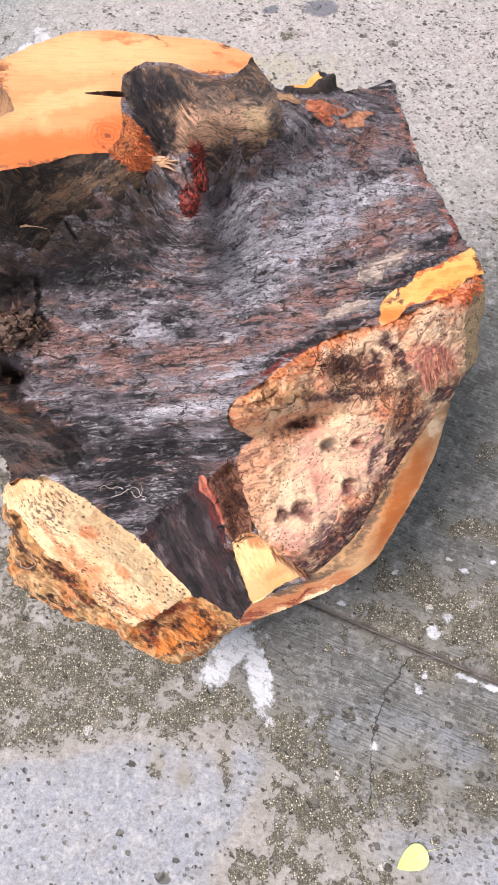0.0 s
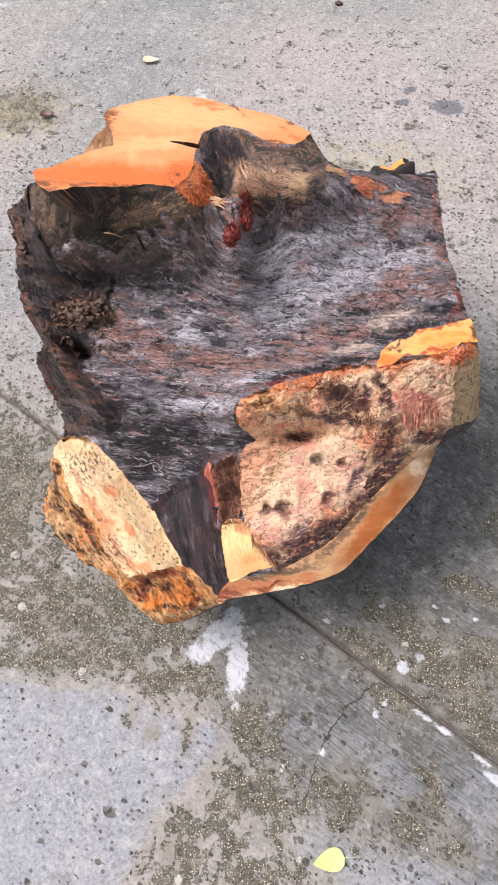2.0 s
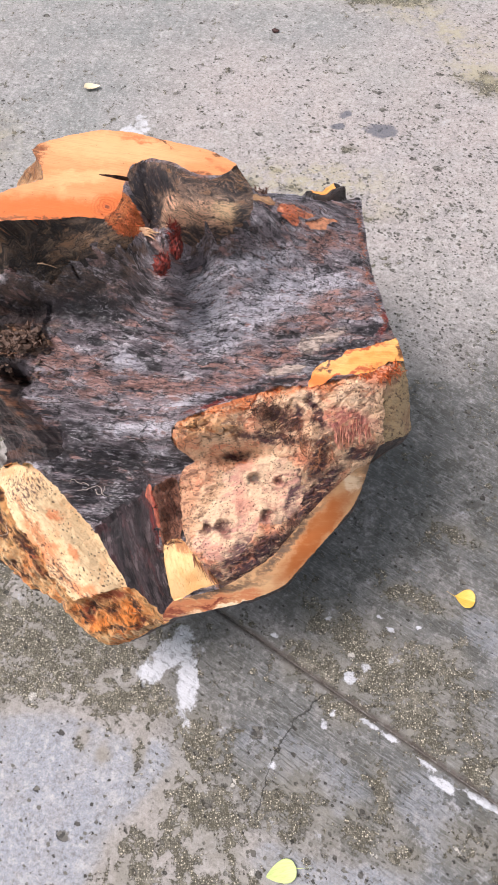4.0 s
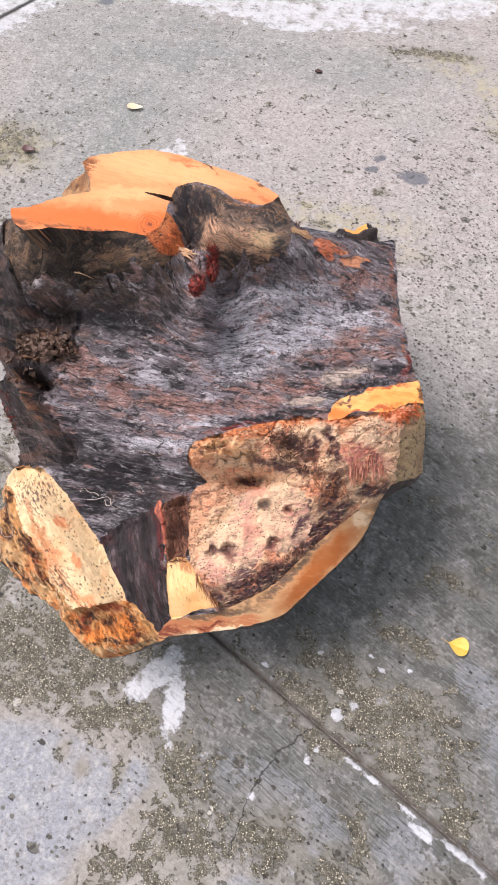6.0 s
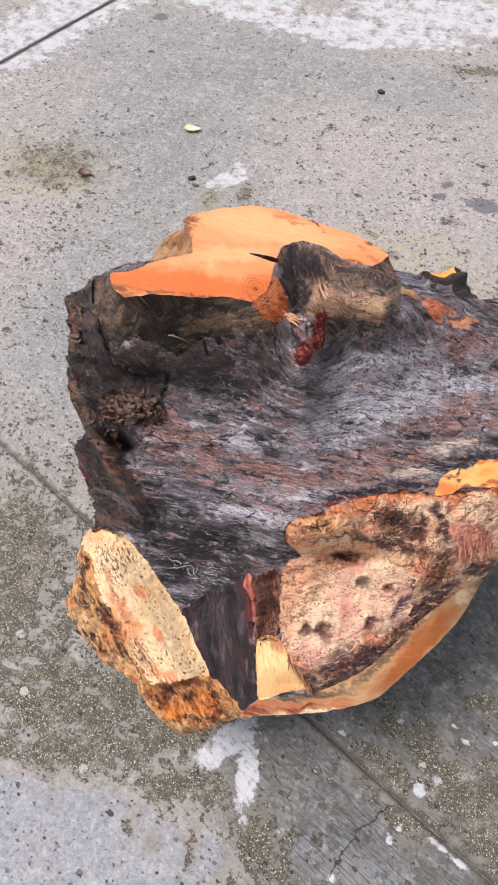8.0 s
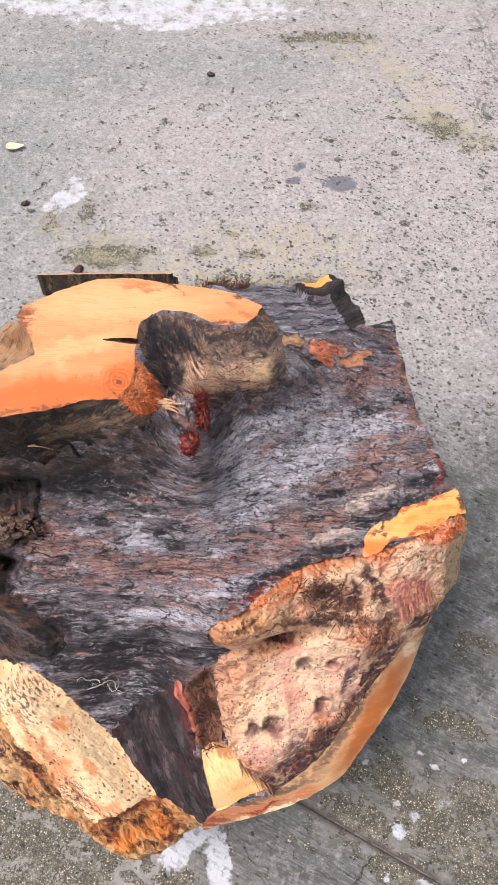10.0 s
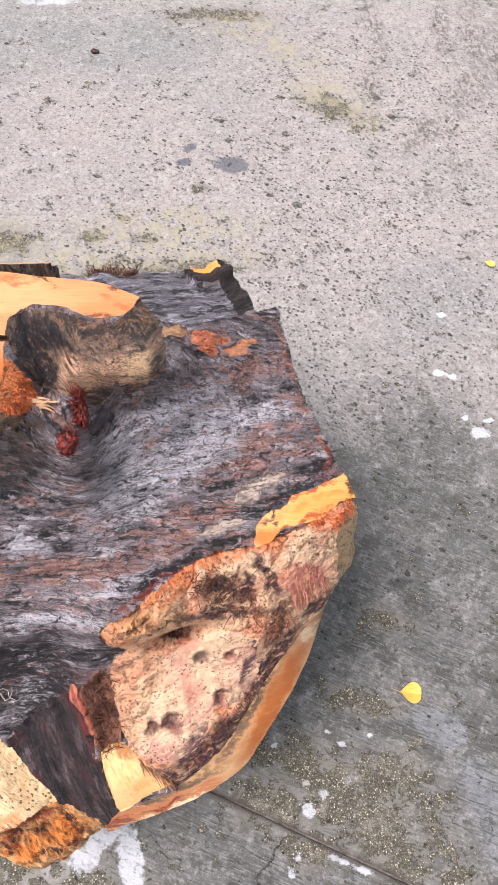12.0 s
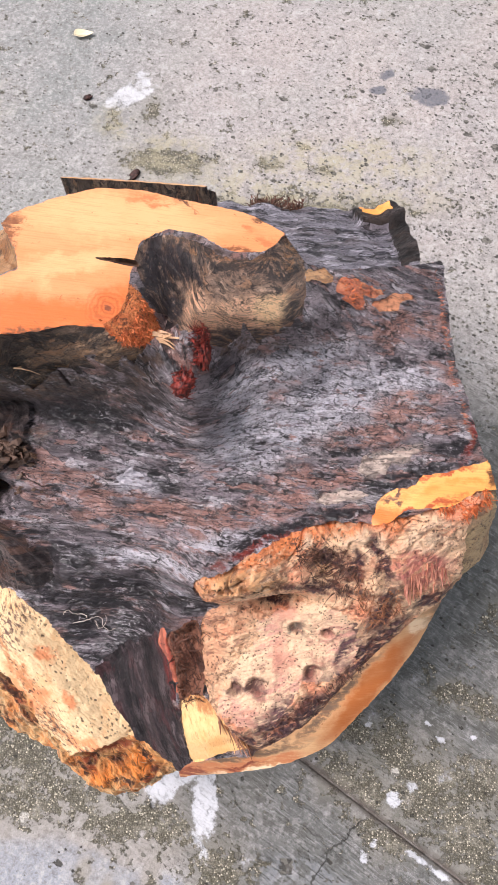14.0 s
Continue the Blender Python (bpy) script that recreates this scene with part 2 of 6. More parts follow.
def bark(name, dark, mid, pale, warm, warm_amount, rough=(0.30, 0.62), stains=(), relief=1.0, wet=0.0, cracks=0.9, balance=0.0):
    """Inner bark: thin torn flakes in layers along the grain, short dark cracks, brown and grey patches; wet gives it a sheen."""
    n = Nodes(name)
    p, g = n.world_place(), n.grain()
    both = lambda a, b: n.math("MULTIPLY", a, b)
    wavy = n.warped(g, 24, 0.010, 6)
    curled = n.warped(wavy, 90, 0.005, 5)
    swirl = n.noise(n.scaled(wavy, 13, 50), 1.0, 9, 0.67)
    flakes = n.put("ShaderNodeTexNoise", {"Vector": n.scaled(curled, 32, 98), "Scale": 1.0, "Detail": 10.0, "Roughness": 0.72, "Distortion": 0.5})
    fine = n.noise(n.scaled(curled, 170, 310), 1.0, 7, 0.8)
    fibre = n.noise(n.scaled(n.warped(g, 60, 0.004), 80, 560), 1.0, 4, 0.65)
    patch = n.noise(n.scaled(wavy, 9, 24), 1.0, 6, 0.68)
    spots = n.noise(p, 140, 6, 0.74)
    isle = n.noise(n.scaled(curled, 19, 50), 1.0, 3, 0.5)
    isle_warm = n.noise(n.put("ShaderNodeVectorMath", {0: n.scaled(curled, 17, 46), 1: (7.3, 2.1, 0)}, operation="ADD"), 1.0, 3, 0.5)
    isle_pale = n.noise(n.put("ShaderNodeVectorMath", {0: n.scaled(curled, 24, 70), 1: (3.9, 8.4, 0)}, operation="ADD"), 1.0, 4, 0.55)
    half = [0.45 * a + 0.55 * b for a, b in zip(dark, mid)]
    col = n.mix(n.step(swirl, 0.45 - balance, 0.53 - balance), half, mid)
    col = n.mix(both(n.step(isle, 0.45 - balance, 0.43 - balance), 0.95), col, dark)
    col = n.mix(both(both(n.step(isle_warm, 0.515, 0.535), n.step(patch, 0.44, 0.54)), warm_amount), col, warm)
    torn = n.step(flakes, 0.555, 0.575)
    shed = n.step(isle_pale, 0.56, 0.572)
    col = n.mix(both(shed, n.step(swirl, 0.42, 0.56, 0.2, 0.8)), col, pale)
    col = n.mix(both(torn, n.step(swirl, 0.47, 0.60, 0.05, 0.5)), col, pale)
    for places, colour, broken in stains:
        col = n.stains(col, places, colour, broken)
    col = n.mix(both(n.step(fine, 0.55, 0.60), n.step(swirl, 0.46, 0.56, 0.05, 0.3)), col, pale)
    # flake rims, undersides and cracks: near-black colour adds to the relief's shading
    rims = n.math("MAXIMUM", both(n.step(isle_pale, 0.545, 0.558), n.step(isle_pale, 0.572, 0.56)), both(n.step(isle_warm, 0.495, 0.513), n.step(isle_warm, 0.53, 0.515)))
    rims = n.math("MAXIMUM", rims, both(n.step(isle, 0.425, 0.44), n.step(isle, 0.455, 0.442)))
    col = n.mix(both(both(rims, n.step(spots, 0.42, 0.52)), 0.85), col, (0.012, 0.010, 0.011))
    under = both(n.step(flakes, 0.525, 0.543), n.step(flakes, 0.562, 0.545))
    col = n.mix(both(under, 0.6), col, (0.014, 0.012, 0.013))
    col = n.mix(both(n.step(fine, 0.45, 0.39), 0.5), col, dark)
    col = n.mix(both(n.step(fibre, 0.53, 0.62), 0.3), col, dark)
    col = n.mix(both(n.step(spots, 0.44, 0.37), 0.6), col, (0.014, 0.012, 0.013))
    line = n.math("ABSOLUTE", n.math("SUBTRACT", n.noise(n.scaled(curled, 17, 120), 1.0, 5, 0.6), 0.5))
    gash = both(n.step(line, 0.017, 0.004), n.step(n.noise(p, 26, 4), 0.48, 0.55))
    cell = n.put("ShaderNodeTexVoronoi", {"Vector": n.scaled(n.warped(curled, 45, 0.016, 4), 20, 70), "Scale": 1.0}, feature="DISTANCE_TO_EDGE")
    lifted = n.step(n.noise(p, 42, 5, 0.62), 0.53, 0.57)
    split = both(n.step(cell, 0.042, 0.010), lifted)
    lip = both(both(n.step(cell, 0.055, 0.075), n.step(cell, 0.17, 0.09)), both(lifted, n.step(spots, 0.44, 0.52)))
    col = n.mix(both(lip, 0.5 * cracks), col, pale)
    gash = n.math("MAXIMUM", gash, split)
    col = n.mix(both(gash, cracks), col, (0.008, 0.007, 0.007))
    h = n.math("ADD", n.math("ADD", both(torn, 0.5), n.math("ADD", both(shed, 0.9), both(n.step(isle, 0.455, 0.475), 0.9))), n.math("ADD", both(n.step(fine, 0.40, 0.60), 0.6), n.math("ADD", both(fibre, 0.35), both(spots, 0.5))))
    h = n.math("SUBTRACT", h, both(gash, 0.9 * cracks))
    if wet:
        n.bsdf.inputs["Coat Weight"].default_value = wet
        n.bsdf.inputs["Coat Roughness"].default_value = 0.36
    return n.finish(col, n.step(n.math("ADD", both(spots, 0.6), both(fine, 0.4)), 0.38, 0.60, *rough), h, 0.0024 * relief, 1.0, 0.5)


def sawn(name, pale, deep, rough=0.5, stains=(), rings=None):
    """Fresh saw cut: soft growth bands, with fine saw lines."""
    n = Nodes(name)
    p, g = n.world_place(), n.grain()
    band = n.noise(n.scaled(g, 3.5, 16), 1.0, 4, 0.55)
    big = n.noise(p, 8, 4, 0.55)
    line = n.noise(n.scaled(g, 30, 600), 1.0, 2, 0.6)
    col = n.mix(n.step(band, 0.3, 0.7), pale, deep)
    for places, colour, broken in stains:
        col = n.stains(col, places, colour, broken)
    col = n.mix(n.math("MULTIPLY", n.step(big, 0.5, 0.75), 0.35), col, deep)
    col = n.mix(n.math("MULTIPLY", n.step(n.noise(n.scaled(g, 26, 70), 1.0, 7, 0.7), 0.50, 0.68), 0.28), col, deep)
    if rings:
        m = n.put("ShaderNodeVectorMath", {0: n.warped(n.spot(), 55, 0.018), 1: (rings[0], rings[1], 0)}, operation="SUBTRACT")
        d = n.put("ShaderNodeVectorMath", {0: m}, "Value", operation="LENGTH")
        wave = n.math("MULTIPLY", n.math("ADD", n.math("SINE", n.math("MULTIPLY", d, 1350.0)), 1.0), n.step(d, 0.027, 0.006, 0.0, 0.42))
        col = n.mix(wave, col, (0.45, 0.09, 0.02))
        col = n.mix(n.step(d, 0.0045, 0.002, 0.0, 0.8), col, (0.16, 0.045, 0.02))
    col = n.mix(n.math("MULTIPLY", n.step(line, 0.50, 0.66), 0.22), col, (0.44, 0.15, 0.05))
    col = n.mix(n.math("MULTIPLY", n.step(n.noise(p, 85, 3, 0.7), 0.665, 0.71), 0.55), col, (0.30, 0.09, 0.03))
    return n.finish(col, rough, n.math("ADD", line, n.noise(p, 160, 3)), 0.0009, 0.45, 0.4)


def peeled(name, pale, pink, brown, speck=0.8, dirt=0.5, stains=(), pore=(210, 230), relief=1.0, gnarl=0.0, dark=(0.07, 0.032, 0.03), knot=(42, 60)):
    """Inner wood with the bark peeled off: pale, pitted, stained pink and brown."""
    n = Nodes(name)
    p, g = n.world_place(), n.grain()
    patch = n.noise(p, 20, 5, 0.65)
    stain = n.noise(p, 42, 7, 0.72)
    fine = n.noise(p, 150, 5, 0.7)
    fibre = n.noise(n.scaled(n.warped(g, 40, 0.012), 40, 330), 1.0, 5, 0.62)
    col = n.mix(n.step(patch, 0.48, 0.62), pale, pink)
    col = n.mix(n.math("MULTIPLY", n.step(fibre, 0.48, 0.72), 0.38), col, brown)
    for places, colour, broken in stains:
        col = n.stains(col, places, colour, broken)
    col = n.mix(n.math("MULTIPLY", n.step(stain, 0.53, 0.64), dirt), col, brown)
    col = n.mix(n.math("MULTIPLY", n.step(fine, 0.5, 0.68), 0.3), col, brown)
    knots = n.put("ShaderNodeTexNoise", {"Vector": n.scaled(n.warped(g, 50, 0.012), *knot), "Scale": 1.0, "Detail": 9.0, "Roughness": 0.68, "Distortion": 1.3})
    if gnarl:
        col = n.mix(n.math("MULTIPLY", n.step(knots, 0.47, 0.40), gnarl), col, dark)
        col = n.mix(n.math("MULTIPLY", n.step(knots, 0.53, 0.62), 0.6 * gnarl), col, pale)
    pores = n.step(n.cells(n.scaled(n.warped(g, 90, 0.006), *pore), 1.0), 0.29, 0.20)
    pores = n.math("MULTIPLY", pores, n.step(n.noise(p, 45, 3), 0.38, 0.56))
    col = n.mix(n.math("MULTIPLY", pores, speck), col, (0.085, 0.04, 0.025))
    h = n.math("SUBTRACT", n.math("ADD", fibre, n.math("ADD", n.math("MULTIPLY", stain, 0.9), n.math("MULTIPLY", fine, 0.5))), n.math("MULTIPLY", pores, 1.0))
    h = n.math("ADD", h, n.math("MULTIPLY", knots, 2.5 * gnarl + 0.3))
    return n.finish(col, 0.55, h, 0.003 * relief, 0.9, 0.45)


def plain(name, color, other, scale=80.0, rough=0.6):
    n = Nodes(name)
    p = n.world_place()
    a = n.noise(p, scale, 4, 0.65)
    return n.finish(n.mix(n.step(a, 0.35, 0.68), color, other), rough, a, 0.001, 0.5, 0.4)


M_CONCRETE = concrete()
PINK, LILAC_SHEEN, INK = (0.55, 0.29, 0.24), (0.88, 0.83, 0.895), (0.027, 0.019, 0.024)
M_BARK = bark("wet_dark_bark", (0.026, 0.020, 0.024), (0.37, 0.305, 0.33), (0.80, 0.735, 0.78), PINK, 0.8, (0.38, 0.6), (
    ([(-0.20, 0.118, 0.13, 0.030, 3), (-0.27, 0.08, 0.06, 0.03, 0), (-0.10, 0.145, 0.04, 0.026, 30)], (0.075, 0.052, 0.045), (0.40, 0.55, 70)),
    ([(-0.20, 0.125, 0.10, 0.014, 5), (0.02, 0.19, 0.06, 0.008, 5), (-0.08, 0.16, 0.03, 0.014, 40), (-0.27, 0.07, 0.06, 0.014, 0)], (0.20, 0.12, 0.085), (0.46, 0.56, 60)),
    ([(0.215, 0.150, 0.035, 0.012, 12), (0.193, 0.135, 0.03, 0.010, 10), (0.235, 0.125, 0.03, 0.008, 5), (0.156, 0.100, 0.05, 0.012, 12), (0.12, 0.05, 0.06, 0.014, 12), (-0.10, 0.0, 0.14, 0.012, -3), (-0.04, -0.01, 0.14, 0.012, 6), (0.20, 0.235, 0.05, 0.014, 5), (-0.22, 0.02, 0.04, 0.016, 0), (0.08, 0.02, 0.05, 0.010, 10)], PINK, (0.42, 0.52, 45)),
    # ashy pale bark, with the wet sky sheen painted in as lilac
    ([(0.05, 0.095, 0.09, 0.034, 28), (0.12, 0.145, 0.06, 0.035, 25), (0.02, 0.130, 0.03, 0.03, 30), (0.19, 0.17, 0.05, 0.016, 10), (0.09, 0.185, 0.06, 0.016, 25), (0.04, 0.16, 0.04, 0.02, 30), (-0.102, 0.026, 0.022, 0.014, -10), (-0.06, -0.075, 0.12, 0.010, 3), (0.014, -0.030, 0.06, 0.010, 12), (0.047, -0.036, 0.03, 0.006, 15), (-0.06, -0.115, 0.04, 0.010, 0)], LILAC_SHEEN, (0.40, 0.48, 80)),
    ([(0.195, 0.082, 0.034, 0.008, 17), (0.172, 0.068, 0.012, 0.012, 17), (0.140, 0.030, 0.030, 0.007, 12)], (0.52, 0.42, 0.36), (0.38, 0.48, 70)),
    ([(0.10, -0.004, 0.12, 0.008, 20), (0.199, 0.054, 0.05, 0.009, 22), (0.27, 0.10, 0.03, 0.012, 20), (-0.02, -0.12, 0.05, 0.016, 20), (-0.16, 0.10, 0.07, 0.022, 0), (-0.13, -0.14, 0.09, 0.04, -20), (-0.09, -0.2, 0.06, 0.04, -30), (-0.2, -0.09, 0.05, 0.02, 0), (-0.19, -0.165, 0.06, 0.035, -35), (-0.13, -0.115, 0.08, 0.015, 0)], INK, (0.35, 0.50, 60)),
    ([(0.045, -0.032, 0.05, 0.004, 22), (0.285, 0.13, 0.006, 0.05, -12)], (0.34, 0.04, 0.025), (0.36, 0.5, 60))), 1.1, 0.45, 0.9, 0.02)
M_FISSURED = bark("fissured_bark", (0.020, 0.015, 0.016), (0.095, 0.068, 0.068), (0.26, 0.19, 0.175), (0.26, 0.12, 0.075), 0.5, (0.3, 0.6), (
    ([(-0.375, 0.05, 0.010, 0.03, 0), (-0.385, 0.15, 0.012, 0.03, 0), (-0.305, -0.03, 0.06, 0.008, -52)], (0.50, 0.22, 0.12), (0.45, 0.56, 60)),), 1.2, 0.12, 0.5)
M_CRUMB = bark("crumbling_brown_bark", (0.035, 0.020, 0.016), (0.20, 0.115, 0.075), (0.56, 0.36, 0.24), (0.46, 0.24, 0.135), 0.8, (0.5, 0.75), (), 1.6)
M_TONGUE = bark("fibrous_bark", (0.018, 0.012, 0.014), (0.065, 0.043, 0.047), (0.19, 0.14, 0.145), (0.13, 0.035, 0.037), 0.5, (0.3, 0.55), (
    ([(-0.045, -0.215, 0.012, 0.045, 12)], (0.24, 0.03, 0.03), (0.4, 0.55, 60)),), 0.8, 0.1, 0.3)
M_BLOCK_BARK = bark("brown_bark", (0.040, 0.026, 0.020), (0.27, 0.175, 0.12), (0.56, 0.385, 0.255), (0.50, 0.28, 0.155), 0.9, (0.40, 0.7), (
    ([(-0.12, 0.168, 0.05, 0.010, 25), (-0.10, 0.17, 0.02, 0.016, 0), (-0.148, 0.176, 0.04, 0.008, 5), (-0.30, 0.16, 0.02, 0.02, 0)], (0.46, 0.27, 0.15), (0.44, 0.56, 60)),
    # overhang and recess shadow, painted as dark strips below the cut
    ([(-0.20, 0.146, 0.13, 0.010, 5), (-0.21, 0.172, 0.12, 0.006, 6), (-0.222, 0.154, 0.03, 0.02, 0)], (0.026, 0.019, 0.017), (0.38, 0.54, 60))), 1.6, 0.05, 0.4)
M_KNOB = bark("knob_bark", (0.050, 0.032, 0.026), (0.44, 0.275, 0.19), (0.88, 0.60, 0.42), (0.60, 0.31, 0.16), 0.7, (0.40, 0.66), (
    ([(-0.034, 0.283, 0.05, 0.014, 0), (0.012, 0.268, 0.05, 0.012, -5), (0.045, 0.275, 0.025, 0.022, 0)], (0.075, 0.055, 0.05), (0.42, 0.53, 70)),
    ([(0.0, 0.279, 0.06, 0.004, 0), (0.058, 0.287, 0.010, 0.018, 0)], (0.60, 0.30, 0.13), (0.48, 0.56, 90)),
    # deep shadow of the valley left of the knob, painted in ink
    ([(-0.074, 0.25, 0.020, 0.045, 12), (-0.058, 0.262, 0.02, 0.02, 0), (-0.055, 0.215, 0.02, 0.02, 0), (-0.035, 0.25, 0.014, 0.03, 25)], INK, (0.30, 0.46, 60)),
    ([(0.015, 0.219, 0.055, 0.014, 14), (-0.028, 0.222, 0.012, 0.022, 20)], (0.95, 0.56, 0.35), (0.38, 0.46, 80)),
    ([(0.047, 0.229, 0.018, 0.013, 20)], (1.0, 0.66, 0.37), (0.28, 0.34, 90)),
    # shadow below the knob's lip, painted along its lower and right edge
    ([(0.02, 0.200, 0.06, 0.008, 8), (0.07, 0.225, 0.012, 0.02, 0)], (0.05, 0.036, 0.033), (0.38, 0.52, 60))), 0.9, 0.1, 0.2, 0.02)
M_BACK = bark("blue_grey_bark", (0.035, 0.031, 0.040), (0.42, 0.39, 0.45), (0.84, 0.80, 0.88), (0.26, 0.20, 0.20), 0.4, (0.35, 0.55), (), 1.4, 0.25)
M_BLACK = bark("black_rim_bark", (0.012, 0.010, 0.010), (0.045, 0.036, 0.034), (0.12, 0.095, 0.09), (0.09, 0.055, 0.04), 0.5, (0.4, 0.7), (), 1.2, 0.0, 0.4)
M_SAWN = sawn("sawn_orange_wood", (0.82, 0.365, 0.16), (0.77, 0.28, 0.105), 0.5, (
    ([(-0.17, 0.195, 0.12, 0.022, 3), (-0.10, 0.205, 0.03, 0.035, 0), (-0.27, 0.18, 0.04, 0.016, 0)], (0.72, 0.165, 0.04), None),
    ([(-0.27, 0.172, 0.02, 0.007, -15), (-0.10, 0.196, 0.02, 0.010, 0), (-0.21, 0.29, 0.012, 0.01, 0)], (0.50, 0.17, 0.06), (0.42, 0.54, 70)),
    ([(-0.11, 0.305, 0.09, 0.022, 3), (-0.16, 0.25, 0.05, 0.012, 20)], (0.84, 0.44, 0.20), None),
    ([(-0.085, 0.328, 0.022, 0.006, -5), (0.012, 0.311, 0.007, 0.005, 0), (0.035, 0.30, 0.012, 0.006, -20)], (0.58, 0.19, 0.07), (0.36, 0.54, 80)),
    ([(0.020, 0.322, 0.010, 0.002, -15), (-0.060, 0.331, 0.012, 0.002, -10), (-0.215, 0.275, 0.006, 0.02, 10)], (0.12, 0.055, 0.03), (0.34, 0.48, 120)),
    ([(-0.18, 0.181, 0.09, 0.004, 8), (-0.265, 0.168, 0.02, 0.006, -15), (0.0, 0.285, 0.05, 0.003, 0), (-0.207, 0.27, 0.006, 0.03, 0)], (0.22, 0.075, 0.03), (0.42, 0.52, 90))), (-0.111, 0.213))
M_SIDE = sawn("sawn_tan_wood", (0.66, 0.395, 0.20), (0.58, 0.30, 0.135), 0.5, (
    ([(0.205, -0.222, 0.095, 0.018, 58)], (0.40, 0.115, 0.024), None),
    ([(0.02, -0.35, 0.08, 0.014, 18), (0.10, -0.325, 0.03, 0.010, 20)], (0.54, 0.20, 0.085), (0.33, 0.5, 50)),
    ([(-0.012, -0.372, 0.025, 0.014, 20), (0.05, -0.345, 0.03, 0.004, 18)], (0.20, 0.035, 0.02), (0.38, 0.52, 60)),
    ([(0.255, -0.134, 0.014, 0.012, 50), (0.10, -0.338, 0.09, 0.004, 20)], (0.86, 0.66, 0.44), (0.3, 0.45, 40)),
    ([(0.285, -0.115, 0.02, 0.03, 0), (0.165, -0.235, 0.08, 0.006, 53), (0.05, -0.32, 0.08, 0.008, 18)], (0.15, 0.095, 0.06), (0.38, 0.5, 50))))
M_YELLOW = sawn("sawn_yellow_wood", (0.84, 0.43, 0.13), (0.82, 0.33, 0.075), 0.5, (
    ([(0.225, 0.045, 0.03, 0.008, 15), (0.27, 0.062, 0.03, 0.005, 10)], (0.80, 0.27, 0.055), (0.38, 0.56, 50)),
    ([(0.235, 0.028, 0.05, 0.004, 20), (0.215, 0.060, 0.03, 0.004, 20), (0.26, 0.074, 0.03, 0.003, 15)], (0.42, 0.08, 0.025), (0.34, 0.52, 90)),
    ([(0.187, 0.015, 0.020, 0.014, 0)], (0.80, 0.18, 0.035), None),
    ([(0.203, 0.034, 0.005, 0.004, 0), (0.306, 0.075, 0.006, 0.014, 0), (0.20, 0.043, 0.02, 0.003, 30)], (0.08, 0.03, 0.015), (0.3, 0.45, 90))))
M_WEDGE = peeled("split_yellow_wood", (0.88, 0.55, 0.25), (0.86, 0.45, 0.17), (0.74, 0.36, 0.11), 0.0, 0.10, (
    ([(-0.005, -0.25, 0.03, 0.010, -20), (0.045, -0.29, 0.008, 0.03, 40)], (0.40, 0.16, 0.05), (0.38, 0.52, 60)),), (60, 300), 0.5, 0.12, (0.5, 0.25, 0.08), (14, 90))
M_CREAM = peeled("peeled_cream_wood", (0.86, 0.625, 0.36), (0.83, 0.50, 0.255), (0.64, 0.34, 0.14), 0.85, 0.12, (
    ([(-0.222, -0.225, 0.018, 0.007, -40), (-0.18, -0.285, 0.018, 0.006, -45), (-0.235, -0.27, 0.04, 0.014, -45), (-0.16, -0.345, 0.03, 0.012, -30)], (0.84, 0.32, 0.14), (0.36, 0.48, 60)),
    ([(-0.25, -0.24, 0.05, 0.010, -50), (-0.205, -0.315, 0.03, 0.010, -40)], (0.52, 0.22, 0.09), (0.42, 0.54, 70)),
    ([(-0.200, -0.318, 0.032, 0.016, -45), (-0.27, -0.19, 0.03, 0.03, -30), (-0.17, -0.345, 0.02, 0.008, -40)], (0.16, 0.085, 0.06), (0.49, 0.56, 170))), (135, 290), 0.9, 0.10, (0.30, 0.15, 0.07))
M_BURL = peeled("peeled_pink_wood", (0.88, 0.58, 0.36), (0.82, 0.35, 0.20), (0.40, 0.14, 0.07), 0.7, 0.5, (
    ([(0.06, -0.03, 0.10, 0.014, 22), (-0.008, -0.088, 0.018, 0.016, 0), (0.14, 0.0, 0.05, 0.008, 5), (0.20, 0.01, 0.03, 0.012, 0)], (0.86, 0.28, 0.10), (0.36, 0.5, 60)),
    ([(0.245, -0.005, 0.04, 0.02, 10), (0.17, -0.02, 0.025, 0.018, 0), (0.105, -0.026, 0.012, 0.010, 0)], (0.86, 0.60, 0.40), (0.40, 0.52, 60)),
    ([(0.03, -0.065, 0.04, 0.016, 15), (0.065, -0.07, 0.025, 0.01, 0)], (0.84, 0.44, 0.20), (0.38, 0.52, 60)),
    ([(0.24, -0.045, 0.04, 0.022, 0)], (0.52, 0.17, 0.14), (0.4, 0.52, 80)),
    # dark purple rim and fibres; shade of pit, lip cavity and grooves painted in
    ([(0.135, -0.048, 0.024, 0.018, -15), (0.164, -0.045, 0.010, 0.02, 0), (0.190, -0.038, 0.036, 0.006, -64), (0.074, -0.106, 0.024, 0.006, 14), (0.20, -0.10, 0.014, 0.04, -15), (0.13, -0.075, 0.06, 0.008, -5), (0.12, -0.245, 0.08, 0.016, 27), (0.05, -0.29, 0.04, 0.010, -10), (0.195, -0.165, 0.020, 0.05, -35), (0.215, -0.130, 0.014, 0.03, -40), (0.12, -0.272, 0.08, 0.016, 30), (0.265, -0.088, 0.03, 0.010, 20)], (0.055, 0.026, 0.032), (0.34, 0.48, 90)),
    ([(0.0, -0.16, 0.018, 0.07, 0), (0.025, -0.125, 0.03, 0.02, 0)], (0.74, 0.40, 0.235), (0.36, 0.52, 60))), (210, 230), 1.7, 0.6, (0.16, 0.06, 0.045))
